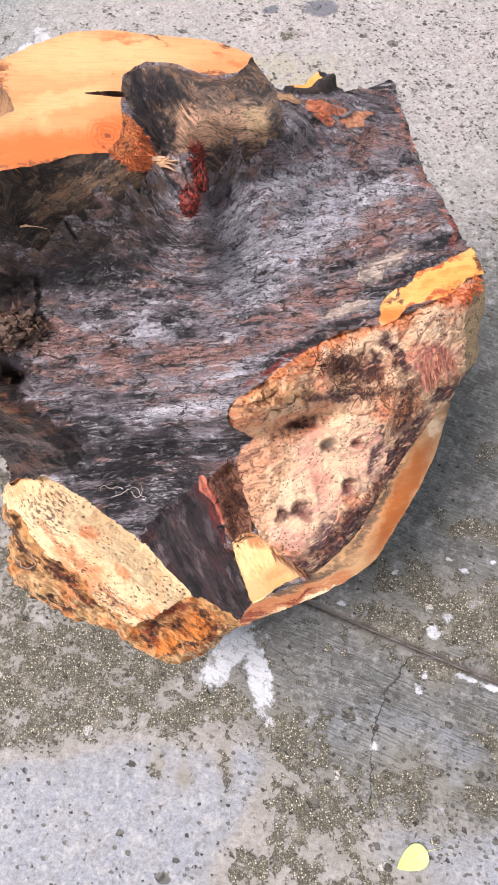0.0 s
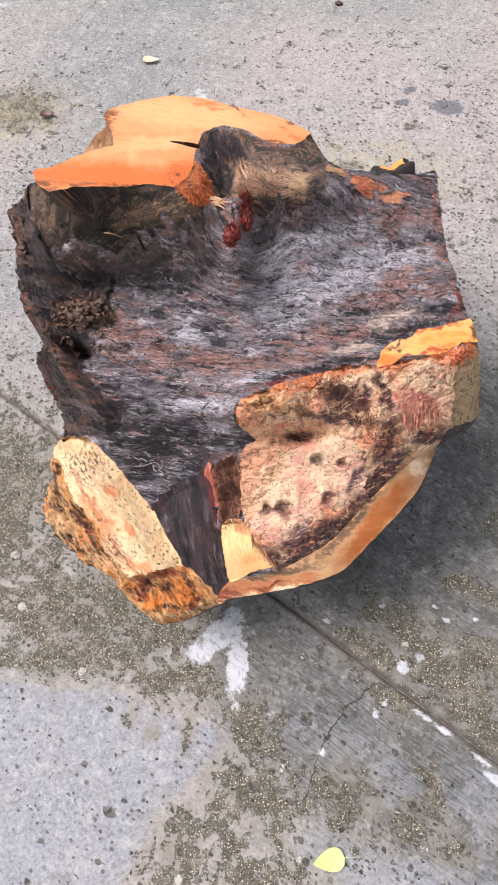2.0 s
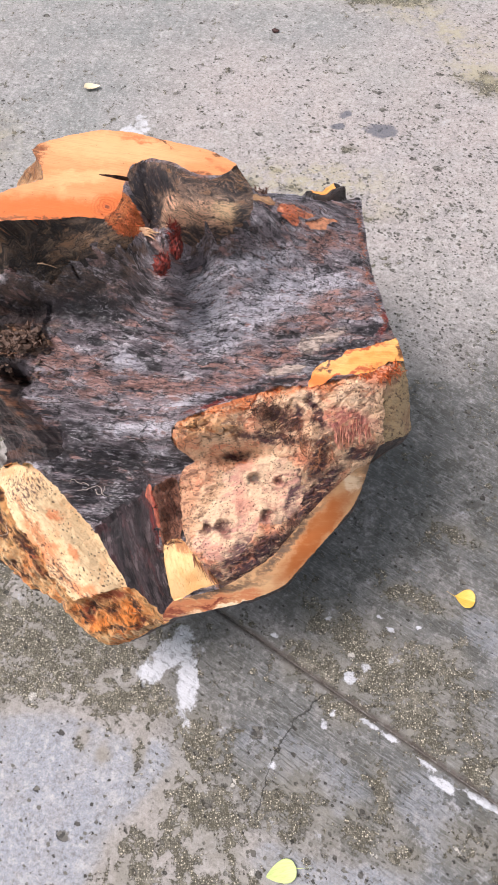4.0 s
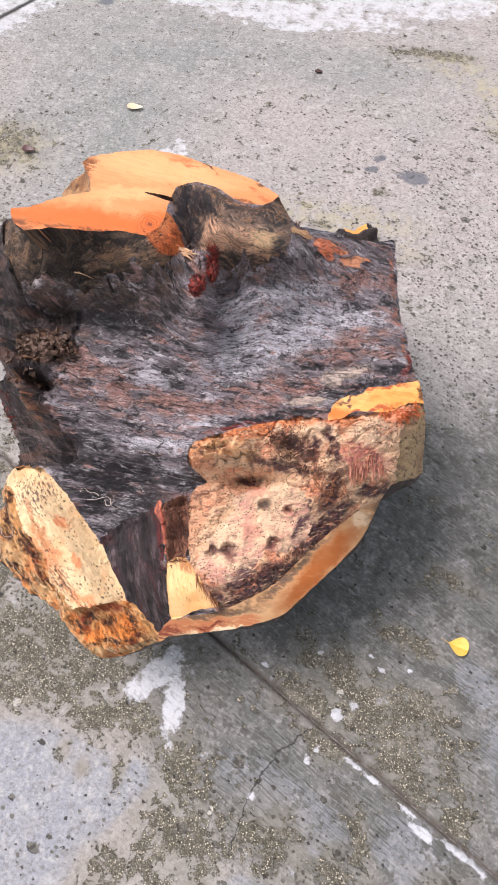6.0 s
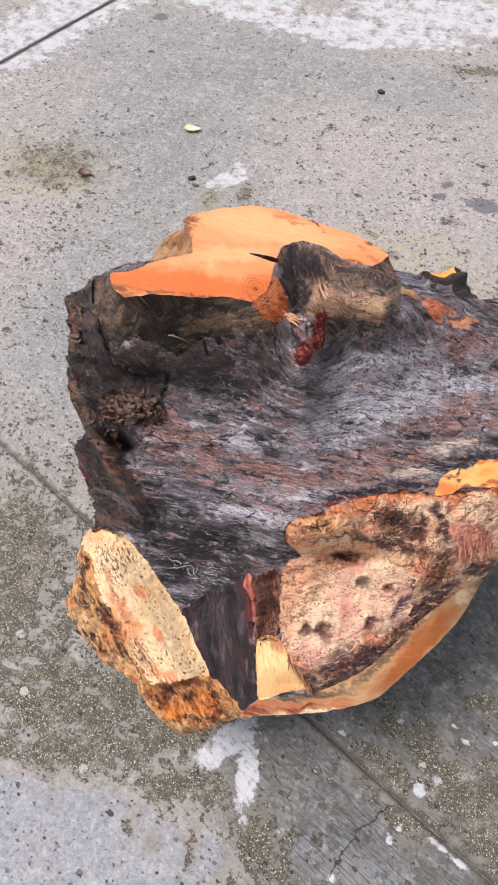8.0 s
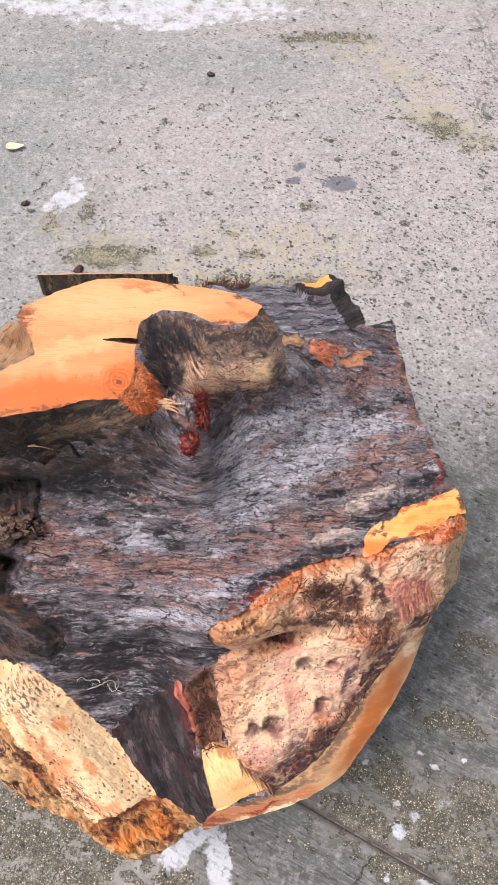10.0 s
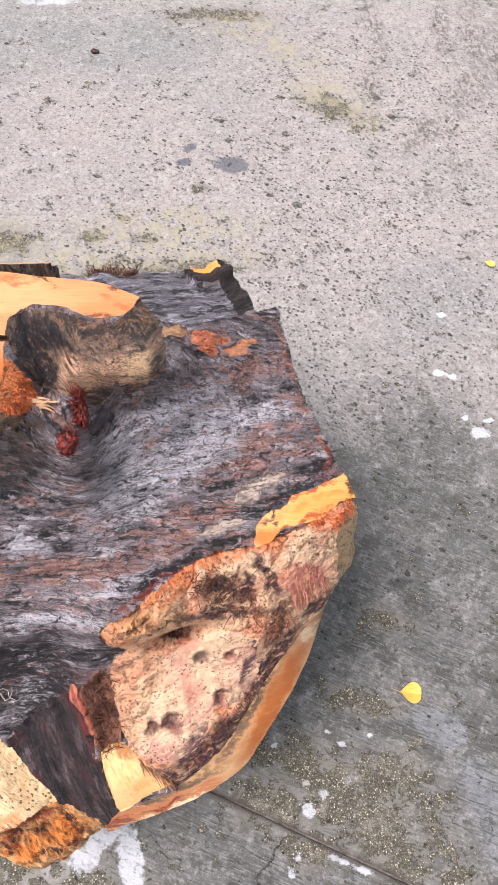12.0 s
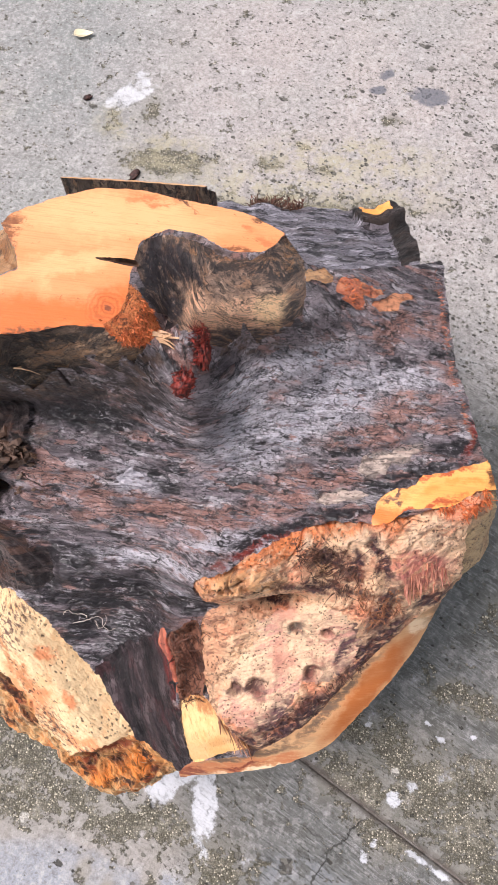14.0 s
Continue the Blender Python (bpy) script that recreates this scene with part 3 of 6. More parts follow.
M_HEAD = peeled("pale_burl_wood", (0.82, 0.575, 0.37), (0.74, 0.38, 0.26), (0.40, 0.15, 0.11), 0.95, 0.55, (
    ([(0.07, -0.15, 0.018, 0.02, 0), (0.16, -0.15, 0.03, 0.03, 0), (0.09, -0.215, 0.04, 0.012, 10), (0.04, -0.25, 0.03, 0.012, 0)], (0.70, 0.36, 0.27), (0.45, 0.56, 80)),
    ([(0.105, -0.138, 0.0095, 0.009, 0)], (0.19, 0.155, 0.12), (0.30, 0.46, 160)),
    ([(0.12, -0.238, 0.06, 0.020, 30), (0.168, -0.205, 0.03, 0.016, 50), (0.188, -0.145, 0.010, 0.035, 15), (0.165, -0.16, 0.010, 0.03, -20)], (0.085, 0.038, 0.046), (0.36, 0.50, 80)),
    # round holes, their inner shade painted as dark brown
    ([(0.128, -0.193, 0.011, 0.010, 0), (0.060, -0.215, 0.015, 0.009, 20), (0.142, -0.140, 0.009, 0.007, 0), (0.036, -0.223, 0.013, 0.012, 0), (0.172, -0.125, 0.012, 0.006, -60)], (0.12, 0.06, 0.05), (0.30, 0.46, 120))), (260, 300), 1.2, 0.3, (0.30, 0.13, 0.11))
M_ROUGH = peeled("rough_orange_wood", (0.86, 0.48, 0.20), (0.80, 0.29, 0.08), (0.24, 0.07, 0.028), 0.5, 0.5, (
    ([(-0.095, -0.382, 0.036, 0.020, 10), (-0.14, -0.405, 0.02, 0.014, -20)], (0.88, 0.30, 0.065), (0.28, 0.42, 60)),
    ([(-0.122, -0.353, 0.026, 0.010, 5), (-0.155, -0.38, 0.012, 0.022, 15), (-0.07, -0.395, 0.02, 0.006, 40), (-0.25, -0.30, 0.04, 0.008, -45)], (0.36, 0.085, 0.035), (0.38, 0.46, 80)),
    ([(-0.095, -0.419, 0.07, 0.008, 24), (-0.30, -0.30, 0.04, 0.02, -30), (-0.23, -0.34, 0.04, 0.012, -35)], (0.82, 0.58, 0.32), (0.42, 0.54, 60)),
    ([(-0.145, -0.375, 0.012, 0.012, 0), (-0.30, -0.265, 0.03, 0.010, -20), (-0.26, -0.275, 0.008, 0.04, 40), (-0.119, -0.379, 0.011, 0.011, 10), (-0.103, -0.405, 0.05, 0.0035, 22), (-0.168, -0.392, 0.006, 0.02, 10), (-0.25, -0.30, 0.05, 0.006, -45), (-0.32, -0.22, 0.012, 0.04, 20), (-0.285, -0.315, 0.04, 0.006, -30), (-0.075, -0.372, 0.03, 0.005, -50)], (0.07, 0.032, 0.022), (0.42, 0.52, 90))), (80, 170), 2.0, 0.65, (0.09, 0.030, 0.016), (32, 76))
M_PATCH = peeled("tan_scar_wood", (0.70, 0.40, 0.20), (0.52, 0.24, 0.10), (0.12, 0.065, 0.042), 0.5, 0.8, (), (210, 230), 1.3, 0.4)
M_END = peeled("olive_end_wood", (0.56, 0.39, 0.21), (0.42, 0.24, 0.12), (0.12, 0.07, 0.035), 0.8, 0.8, (
    ([(0.29, 0.02, 0.02, 0.02, 0)], (0.58, 0.36, 0.22), (0.4, 0.52, 60)),), (210, 230), 1.4, 0.5)
M_LIP = peeled("red_edge_wood", (0.62, 0.19, 0.11), (0.36, 0.06, 0.04), (0.20, 0.03, 0.02), 0.2, 0.5, (), (100, 230), 1.2, 0.5, (0.07, 0.02, 0.02), (20, 120))
M_SCRAPE = peeled("orange_scrape_wood", (0.78, 0.34, 0.18), (0.62, 0.19, 0.10), (0.16, 0.06, 0.04), 0.4, 0.6, (), (150, 150), 1.6, 0.7, (0.07, 0.032, 0.03), (22, 105))
M_RED = plain("red_splinter_wood", (0.27, 0.034, 0.022), (0.018, 0.007, 0.007), 150)
M_ORANGE_FIBRE = plain("orange_fibre", (0.74, 0.21, 0.07), (0.30, 0.055, 0.018), 130)
M_PALE_FIBRE = plain("pale_fibre", (0.70, 0.46, 0.28), (0.50, 0.28, 0.15), 160)
M_BROWN_FIBRE = plain("brown_fibre", (0.36, 0.15, 0.07), (0.14, 0.055, 0.03), 160)
M_PINK_FIBRE = plain("pink_fibre", (0.52, 0.22, 0.14), (0.24, 0.07, 0.05), 160)
M_ROOT = plain("pale_root", (0.66, 0.58, 0.52), (0.48, 0.38, 0.33), 160)
M_DARK_FIBRE = plain("dark_fibre", (0.05, 0.025, 0.018), (0.16, 0.07, 0.045), 160)
M_POCKET = peeled("pocket_wood", (0.30, 0.13, 0.08), (0.20, 0.075, 0.05), (0.05, 0.022, 0.018), 0.3, 0.6, (), (60, 250), 1.5, 0.8, (0.04, 0.018, 0.015), (18, 120))
M_TORN = peeled("torn_orange_wood", (0.74, 0.25, 0.085), (0.54, 0.12, 0.035), (0.10, 0.028, 0.014), 0.6, 0.8, (), (150, 260), 2.0, 0.8, (0.05, 0.016, 0.010), (60, 120))
M_BARE = peeled("bared_grey_wood", (0.66, 0.53, 0.45), (0.55, 0.38, 0.32), (0.14, 0.10, 0.09), 0.7, 0.7, (), (120, 300), 1.6, 0.6, (0.05, 0.035, 0.032), (26, 150))
M_ASH = peeled("ashen_bark", (0.52, 0.49, 0.53), (0.40, 0.36, 0.39), (0.11, 0.09, 0.10), 0.5, 0.7, (), (120, 200), 1.4, 0.5, (0.05, 0.04, 0.045), (30, 110))
M_CHIP = plain("dark_chip_bark", (0.075, 0.032, 0.026), (0.025, 0.014, 0.012), 150)
M_HOLE = plain("dark_hollow_wood", (0.030, 0.017, 0.012), (0.11, 0.052, 0.028), 160, 0.8)


# ---- geometry tools ----
_tables = {}


def vnoise(x, y, seed=0):
    """Smooth value noise over a plane, -1 to 1."""
    if seed not in _tables:
        _tables[seed] = np.random.RandomState(seed + 11).rand(256, 256) * 2 - 1
    tab = _tables[seed]
    xi, yi = np.floor(x).astype(int), np.floor(y).astype(int)
    fx, fy = x - xi, y - yi
    fx, fy = fx * fx * (3 - 2 * fx), fy * fy * (3 - 2 * fy)
    a, b = tab[xi & 255, yi & 255], tab[(xi + 1) & 255, yi & 255]
    c, d = tab[xi & 255, (yi + 1) & 255], tab[(xi + 1) & 255, (yi + 1) & 255]
    return (a * (1 - fx) + b * fx) * (1 - fy) + (c * (1 - fx) + d * fx) * fy


def fbm(x, y, seed=0, octaves=4, gain=0.5):
    total, amp, norm = 0.0, 1.0, 0.0
    for k in range(octaves):
        total = total + amp * vnoise(x * 2**k + 17.3 * k, y * 2**k - 9.1 * k, seed + k)
        norm += amp
        amp *= gain
    return total / norm


def ease(t):
    t = np.clip(t, 0, 1)
    return t * t * (3 - 2 * t)


def bump(u, v, cu, cv, size, height):
    return height * np.exp(-((u - cu) ** 2 + (v - cv) ** 2) / (2 * size * size))


def oval(u, v, cu, cv, su, sv, turn, height):
    c, s = math.cos(radians(turn)), math.sin(radians(turn))
    a, b = (u - cu) * c + (v - cv) * s, -(u - cu) * s + (v - cv) * c
    return height * np.exp(-((a / su) ** 2 + (b / sv) ** 2) / 2)


def outline(points, ragged=0.002, seed=0, pace=0.004):
    """A closed smooth curve through points, roughened along its length."""
    p = np.array(points, float)
    out = []
    for i in range(len(p)):
        a, b, c, d = p[i - 1], p[i], p[(i + 1) % len(p)], p[(i + 2) % len(p)]
        k = max(2, int(np.hypot(*(c - b)) / pace))
        t = np.arange(k)[:, None] / k
        soft = 0.5 * (2 * b + (c - a) * t + (2 * a - 5 * b + 4 * c - d) * t * t + (3 * b - a - 3 * c + d) * t**3)
        out.append(0.5 * soft + 0.5 * (b + (c - b) * t))
    q = np.concatenate(out)
    ragged = ragged(q[:, 0], q[:, 1]) if callable(ragged) else ragged
    q[:, 0] += ragged * fbm(q[:, 0] * 160, q[:, 1] * 160, seed, 3, 0.7)
    q[:, 1] += ragged * fbm(q[:, 0] * 160 + 50, q[:, 1] * 160, seed + 5, 3, 0.7)
    return q


def signed(curve, u, v, reach=0.05):
    """Distance to a closed curve, positive inside, and the nearest point of it."""
    best, nu, nv = np.full(u.shape, reach * 4), u.copy(), v.copy()
    inside = np.zeros(u.shape, bool)
    lo, hi = curve.min(0) - reach, curve.max(0) + reach
    box = (u > lo[0]) & (u < hi[0]) & (v > lo[1]) & (v < hi[1])
    a, b = u[box], v[box]
    d2, pu, pv, ins = np.full(a.shape, 1e9), a.copy(), b.copy(), np.zeros(a.shape, bool)
    for (x0, y0), (x1, y1) in zip(curve, np.roll(curve, -1, 0)):
        ex, ey = x1 - x0, y1 - y0
        t = np.clip(((a - x0) * ex + (b - y0) * ey) / (ex * ex + ey * ey + 1e-12), 0, 1)
        qx, qy = x0 + t * ex, y0 + t * ey
        d = (a - qx) ** 2 + (b - qy) ** 2
        m = d < d2
        d2[m], pu[m], pv[m] = d[m], qx[m], qy[m]
        if y0 != y1:
            ins ^= ((y0 > b) != (y1 > b)) & (a < ex * (b - y0) / ey + x0)
    best[box], nu[box], nv[box], inside[box] = np.sqrt(d2), pu, pv, ins
    return np.where(inside, best, -best), nu, nv


def mesh_of(name, verts, faces, material, parent=None, label="", uv=None, smooth=True, spots=None):
    me = bpy.data.meshes.new(name)
    me.from_pydata([tuple(p) for p in verts], [], [tuple(f) for f in faces])
    me.materials.append(material)
    if uv is not None:
        layer = me.uv_layers.new(name="grain")
        index = np.empty(len(me.loops), np.int32)
        me.loops.foreach_get("vertex_index", index)
        layer.data.foreach_set("uv", np.asarray(uv, np.float32)[index].ravel())
        if spots is not None:
            layer = me.uv_layers.new(name="place")
            layer.data.foreach_set("uv", np.asarray(spots, np.float32)[index].ravel())
    me.polygons.foreach_set("use_smooth", [smooth] * len(me.polygons))
    me.update()
    ob = new(name, me)
    ob.parent = parent
    return tagged(ob, label) if label else ob


def part(name, bm, material, parent=None, label="", smooth=True):
    me = bpy.data.meshes.new(name)
    bm.to_mesh(me)
    bm.free()
    me.materials.append(material)
    me.polygons.foreach_set("use_smooth", [smooth] * len(me.polygons))
    ob = new(name, me)
    ob.parent = parent
    return tagged(ob, label) if label else ob


def strands(name, roots, ways, length, radius, material, parent, label="", seed=3, curl=0.5):
    """A tuft of thin tapered splinters or fibres, growing from roots along ways."""
    rnd = random.Random(seed)
    verts, faces = [], []
    for root, way in zip(roots, ways):
        way = Vector(way).normalized()
        side = way.orthogonal().normalized()
        side.rotate(Matrix.Rotation(rnd.uniform(0, 6.28), 3, way))
        other = way.cross(side)
        size, r0 = length * rnd.uniform(0.45, 1.3), radius * rnd.uniform(0.6, 1.5)
        bend = side * rnd.uniform(-curl, curl) + other * rnd.uniform(-curl, curl)
        base = len(verts)
        for k in range(4):
            t = k / 3
            c = Vector(root) + way * (size * t) + bend * (size * t * t)
            r = r0 * (1 - 0.75 * t)
            for j in range(3):
                a = 2.094 * j
                verts.append(c + side * (math.cos(a) * r) + other * (math.sin(a) * r))
        for k in range(3):
            for j in range(3):
                j2 = (j + 1) % 3
                faces.append((base + 3 * k + j, base + 3 * k + j2, base + 3 * k + 3 + j2, base + 3 * k + 3 + j))
        faces.append((base + 9, base + 10, base + 11))
    ob = mesh_of(name, verts, faces, material, parent, "", smooth=False)
    return tagged(ob, label, kind="stuff") if label else ob


# ---- ground ----
ground = tagged(new("ground"), "grey weathered concrete yard with straight slab joints and moss stains", "ground", kind="structure")
bm = bmesh.new()
bmesh.ops.create_grid(bm, x_segments=4, y_segments=4, size=400)
sheet = part("subsurface", bm, M_CONCRETE, ground)
sheet.location = (0, 0, -0.006)


def slab_mesh():
    """One cast slab with worn, rounded edges; the joint stays open between two slabs."""
    bm = bmesh.new()
    bmesh.ops.create_cube(bm, size=1)
    for v in bm.verts:
        v.co = Vector((v.co.x * (SLAB - 0.003), v.co.y * (SLAB - 0.003), v.co.z * 0.02 - 0.01))
    top = [e for e in bm.edges if all(v.co.z > -0.005 for v in e.verts)]
    bmesh.ops.bevel(bm, geom=top, offset=0.0025, segments=2, affect="EDGES")
    me = bpy.data.meshes.new("slab")
    bm.to_mesh(me)
    bm.free()
    me.materials.append(M_CONCRETE)
    return me


SLAB = 3.0
slab_data = slab_mesh()
JOINT, TURN_SLAB = Vector((0.041, 0.207, 0)), radians(-29.5)
ahead, across = Vector((math.cos(TURN_SLAB), math.sin(TURN_SLAB), 0)), Vector((-math.sin(TURN_SLAB), math.cos(TURN_SLAB), 0))
CORNER = JOINT + ahead * ((Vector((-1.219, 2.005, 0)) - JOINT).dot(ahead))
WORN = ((-0.32, 0.13, 0.27, 0.12, 0), (-0.14, 0.02, 0.13, 0.045, -6), (-0.36, 0.02, 0.16, 0.035, 0), (-0.62, 0.30, 0.25, 0.25, 0), (0.035, -0.05, 0.045, 0.075, 10), (0.05, -0.16, 0.09, 0.09, 0), (-0.06, -0.26, 0.07, 0.09, 0), (0.12, -0.30, 0.12, 0.08, 0), (0.38, 0.12, 0.16, 0.07, -30), (0.22, -0.13, 0.10, 0.05, -40), (0.42, 0.02, 0.08, 0.03, -30), (-0.081, -0.055, 0.014, 0.042, 0), (-0.152, -0.068, 0.018, 0.028, 0), (-0.195, -0.062, 0.010, 0.022, 0),
        (0.30, 0.185, 0.10, 0.05, -30), (0.24, 0.12, 0.09, 0.04, -30), (0.47, 0.15, 0.05, 0.035, -20), (0.43, 0.27, 0.07, 0.02, -10), (0.51, 0.42, 0.05, 0.02, -20), (0.29, 0.045, 0.05, 0.022, -30), (0.326, -0.15, 0.03, 0.03, 0), (0.385, -0.18, 0.03, 0.05, 30), (0.36, -0.10, 0.015, 0.05, 20), (0.53, -0.025, 0.04, 0.03, 0), (0.10, -0.20, 0.02, 0.12, 5), (0.52, -0.16, 0.06, 0.04, 0),
        (-0.34, 1.56, 0.02, 0.05, 0), (-0.43, 1.52, 0.02, 0.04, 0), (-0.27, 1.40, 0.09, 0.05, 0), (0.03, 1.476, 0.018, 0.014, 0), (0.10, 1.41, 0.03, 0.015, 0), (-0.03, 1.42, 0.035, 0.016, 0), (0.66, 1.88, 0.10, 0.045, -35), (0.26, 1.575, 0.03, 0.016, 0), (-0.9, 1.55, 0.12, 0.09, 0), (0.36, 2.30, 0.14, 0.03, 0), (0.02, 1.30, 0.30, 0.03, 4))
BLUE = ((-0.33, -0.18, 0.24, 0.16, 0), (-0.17, -0.105, 0.11, 0.085, 0), (-0.075, -0.09, 0.06, 0.045, 0), (-0.18, -0.22, 0.07, 0.08, 0), (0.075, -0.193, 0.03, 0.025, 0), (0.22, -0.24, 0.11, 0.06, 0), (0.40, -0.27, 0.10, 0.07, 0), (0.22, -0.08, 0.12, 0.05, -30), (0.66, 0.0, 0.05, 0.14, 20), (0.46, -0.12, 0.06, 0.07, 0), (0.55, 0.22, 0.06, 0.03, -30))
# damp ground and painted stump shadow, to the right and front right
DAMP_SHADE = ((0.66, 0.42, 0.26, 0.45, 0), (0.52, -0.12, 0.35, 0.16, -30), (0.45, 0.62, 0.16, 0.2, 0), (0.30, 0.28, 0.2, 0.14, -30), (0.50, 0.10, 0.40, 0.26, -30), (0.40, 0.36, 0.22, 0.16, -30), (0.20, 0.0, 0.28, 0.14, -30))
CHALK = ((-0.008, 0.065, 0.021, 0.07, 6), (-0.045, 0.118, 0.05, 0.028, 20), (-0.08, 0.082, 0.026, 0.03, -25), (-0.03, 0.155, 0.016, 0.02, 0), (0.797, 1.148, 0.0112, 0.0096, 0), (0.748, 0.98, 0.0144, 0.008, -10), (0.782, 0.97, 0.0112, 0.0072, 0), (0.782, 0.862, 0.0096, 0.0072, 0),
         (0.81, 0.82, 0.022, 0.014, 0), (0.835, 0.85, 0.0144, 0.0064, 0), (0.34, 0.022, 0.02, 0.007, -30), (0.375, 0, 0.0128, 0.0064, -40), (0.44, -0.035, 0.03, 0.006, -30), (0.475, -0.068, 0.03, 0.007, -28), (0.545, -0.088, 0.05, 0.008, -30), (0.272, 0.035, 0.0072, 0.008, 0),
         (0.256, 0.018, 0.008, 0.0072, 0), (0.16, -0.061, 0.008, 0.0088, 0), (0.298, 0.105, 0.0096, 0.0128, 0), (0.253, 0.22, 0.008, 0.0048, -30), (0.352, 0.23, 0.0064, 0.0056, 0), (0.375, 0.205, 0.0096, 0.0048, -40), (0.33, 0.13, 0.0096, 0.0064, 0), (0.43, 0.215, 0.0056, 0.0048, 0), (0.145, 0.175, 0.0112, 0.004, -30))
OIL = ((0.334, 1.661, 0.045, 0.034, -15), (0.225, 1.725, 0.016, 0.026, 0), (0.21, 1.665, 0.02, 0.014, 0), (-0.80, 2.35, 0.03, 0.025, 0))
SCUFF = ((0.84, 2.25, 0.035, 0.24, -4), (1.07, 2.25, 0.03, 0.16, -6), (1.17, 2.25, 0.04, 0.2, -10), (1.24, 2.15, 0.05, 0.2, -16), (0.93, 1.80, 0.17, 0.035, 34), (0.78, 2.0, 0.03, 0.1, -10), (0.97, 1.66, 0.06, 0.03, 0), (0.85, 1.56, 0.05, 0.02, 0), (1.08, 1.98, 0.12, 0.05, 40))
FAR = ((-0.40, 1.60, 0.055, 0.03, 45), (-0.43, 1.59, 0.03, 0.02, 0), (-0.375, 1.655, 0.02, 0.03, 0), (-1.17, 2.17, 0.55, 0.13, 58), (-0.62, 2.56, 0.3, 0.12, 0), (-0.20, 2.44, 0.45, 0.07, 0), (0.20, 2.60, 0.4, 0.12, 8), (-0.15, 2.36, 0.18, 0.03, 5))
BLOOM = ((0.55, 2.14, 0.14, 0.05, -40), (0.66, 1.92, 0.16, 0.07, -38), (0.42, 2.25, 0.12, 0.05, 0), (-0.42, 1.52, 0.04, 0.05, 0), (-0.27, 1.42, 0.10, 0.06, 0), (-0.95, 1.52, 0.2, 0.12, 0), (0.05, 1.35, 0.30, 0.07, 3), (0.15, 1.45, 0.2, 0.06, 0))
SWEPT = ((0.55, 0.25, 0.5, 0.4, -30), (0.15, -0.02, 0.25, 0.16, -30), (0.55, 0.75, 0.3, 0.25, -30))
PITTED = ((0.65, 1.45, 0.42, 0.45, 20), (0.35, 1.25, 0.3, 0.3, 0), (-0.95, 1.15, 0.40, 0.55, 0), (-0.7, 0.75, 0.3, 0.3, 0), (0.62, 0.75, 0.25, 0.35, 0), (0.45, -0.20, 0.3, 0.12, 0), (0.95, 1.9, 0.3, 0.3, 0))
COOL = ((-0.62, 1.75, 0.32, 0.45, 10), (-0.55, 2.15, 0.6, 0.22, 0), (0.80, 1.22, 0.16, 0.12, 20), (0.0, 2.15, 0.3, 0.14, 0), (-0.6, 1.1, 0.25, 0.4, 0))
ROSY = ((0.55, 1.55, 0.55, 0.35, 10), (0.95, 1.95, 0.45, 0.45, 0), (-0.12, 1.75, 0.22, 0.3, 0), (-1.0, 1.3, 0.2, 0.3, 0))


def stain(x, y, places, soft, wander=0.03):
    """How far (0 to 1) a point lies within a set of stains (x, y, half length, half width, turn)."""
    x = x + wander * fbm(x * 12, y * 12, 200, 4, 0.6)
    y = y + wander * fbm(x * 12 + 31, y * 12, 205, 4, 0.6)
    most = np.zeros(x.shape)
    for cx, cy, rx, ry, turn in places:
        c, k = math.cos(radians(turn)), math.sin(radians(turn))
        d = np.hypot(((x - cx) * c + (y - cy) * k) / rx, ((y - cy) * c - (x - cx) * k) / ry)
        most = np.maximum(most, ease((1 + soft - d) / (2 * soft)))
    return most


def near_slab(at):
    """A slab with a fine top, that carries its stains and is slightly uneven."""
    k = 340
    half = SLAB / 2 - 0.0015
    t = np.concatenate([[-1, -1], np.linspace(-1 + 0.0014, 1 - 0.0014, k), [1, 1]])
    a, b = np.meshgrid(t * half, t * half)
    x = at.x + a * ahead.x + b * across.x
    y = at.y + a * ahead.y + b * across.y
    z = 0.0012 * fbm(x * 2.2, y * 2.2, 210, 4) - 0.0012
    z[[0, -1], :], z[:, [0, -1]] = -0.02, -0.02
    z[1, 1:-1] = z[-2, 1:-1] = z[1:-1, 1] = z[1:-1, -2] = -0.004
    m = k + 4
    idx = np.arange(m * m).reshape(m, m)
    faces = np.stack([idx[:-1, :-1], idx[:-1, 1:], idx[1:, 1:], idx[1:, :-1]], -1).reshape(-1, 4)
    ob = mesh_of("slab", np.stack([a, b, z], -1).reshape(-1, 3).tolist(), faces.tolist(), M_CONCRETE, ground)
    one = np.ones(x.size)
    for name, sets in (("stain_a", ((WORN, 0.85, 0.03), (BLUE, 0.5, 0.02), (DAMP_SHADE, 0.6, 0.03))), ("stain_b", ((CHALK, 0.6, 0.008), (OIL, 0.5, 0.02), (SCUFF, 0.6, 0.03))), ("stain_c", ((FAR, 0.5, 0.03), (BLOOM, 0.7, 0.03), (SWEPT, 0.7, 0.03))), ("stain_d", ((PITTED, 0.7, 0.05), (COOL, 0.7, 0.05), (ROSY, 0.7, 0.05)))):
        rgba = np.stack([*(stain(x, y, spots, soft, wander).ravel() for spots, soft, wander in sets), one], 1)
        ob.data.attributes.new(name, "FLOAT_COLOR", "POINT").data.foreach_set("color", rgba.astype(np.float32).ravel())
    return ob


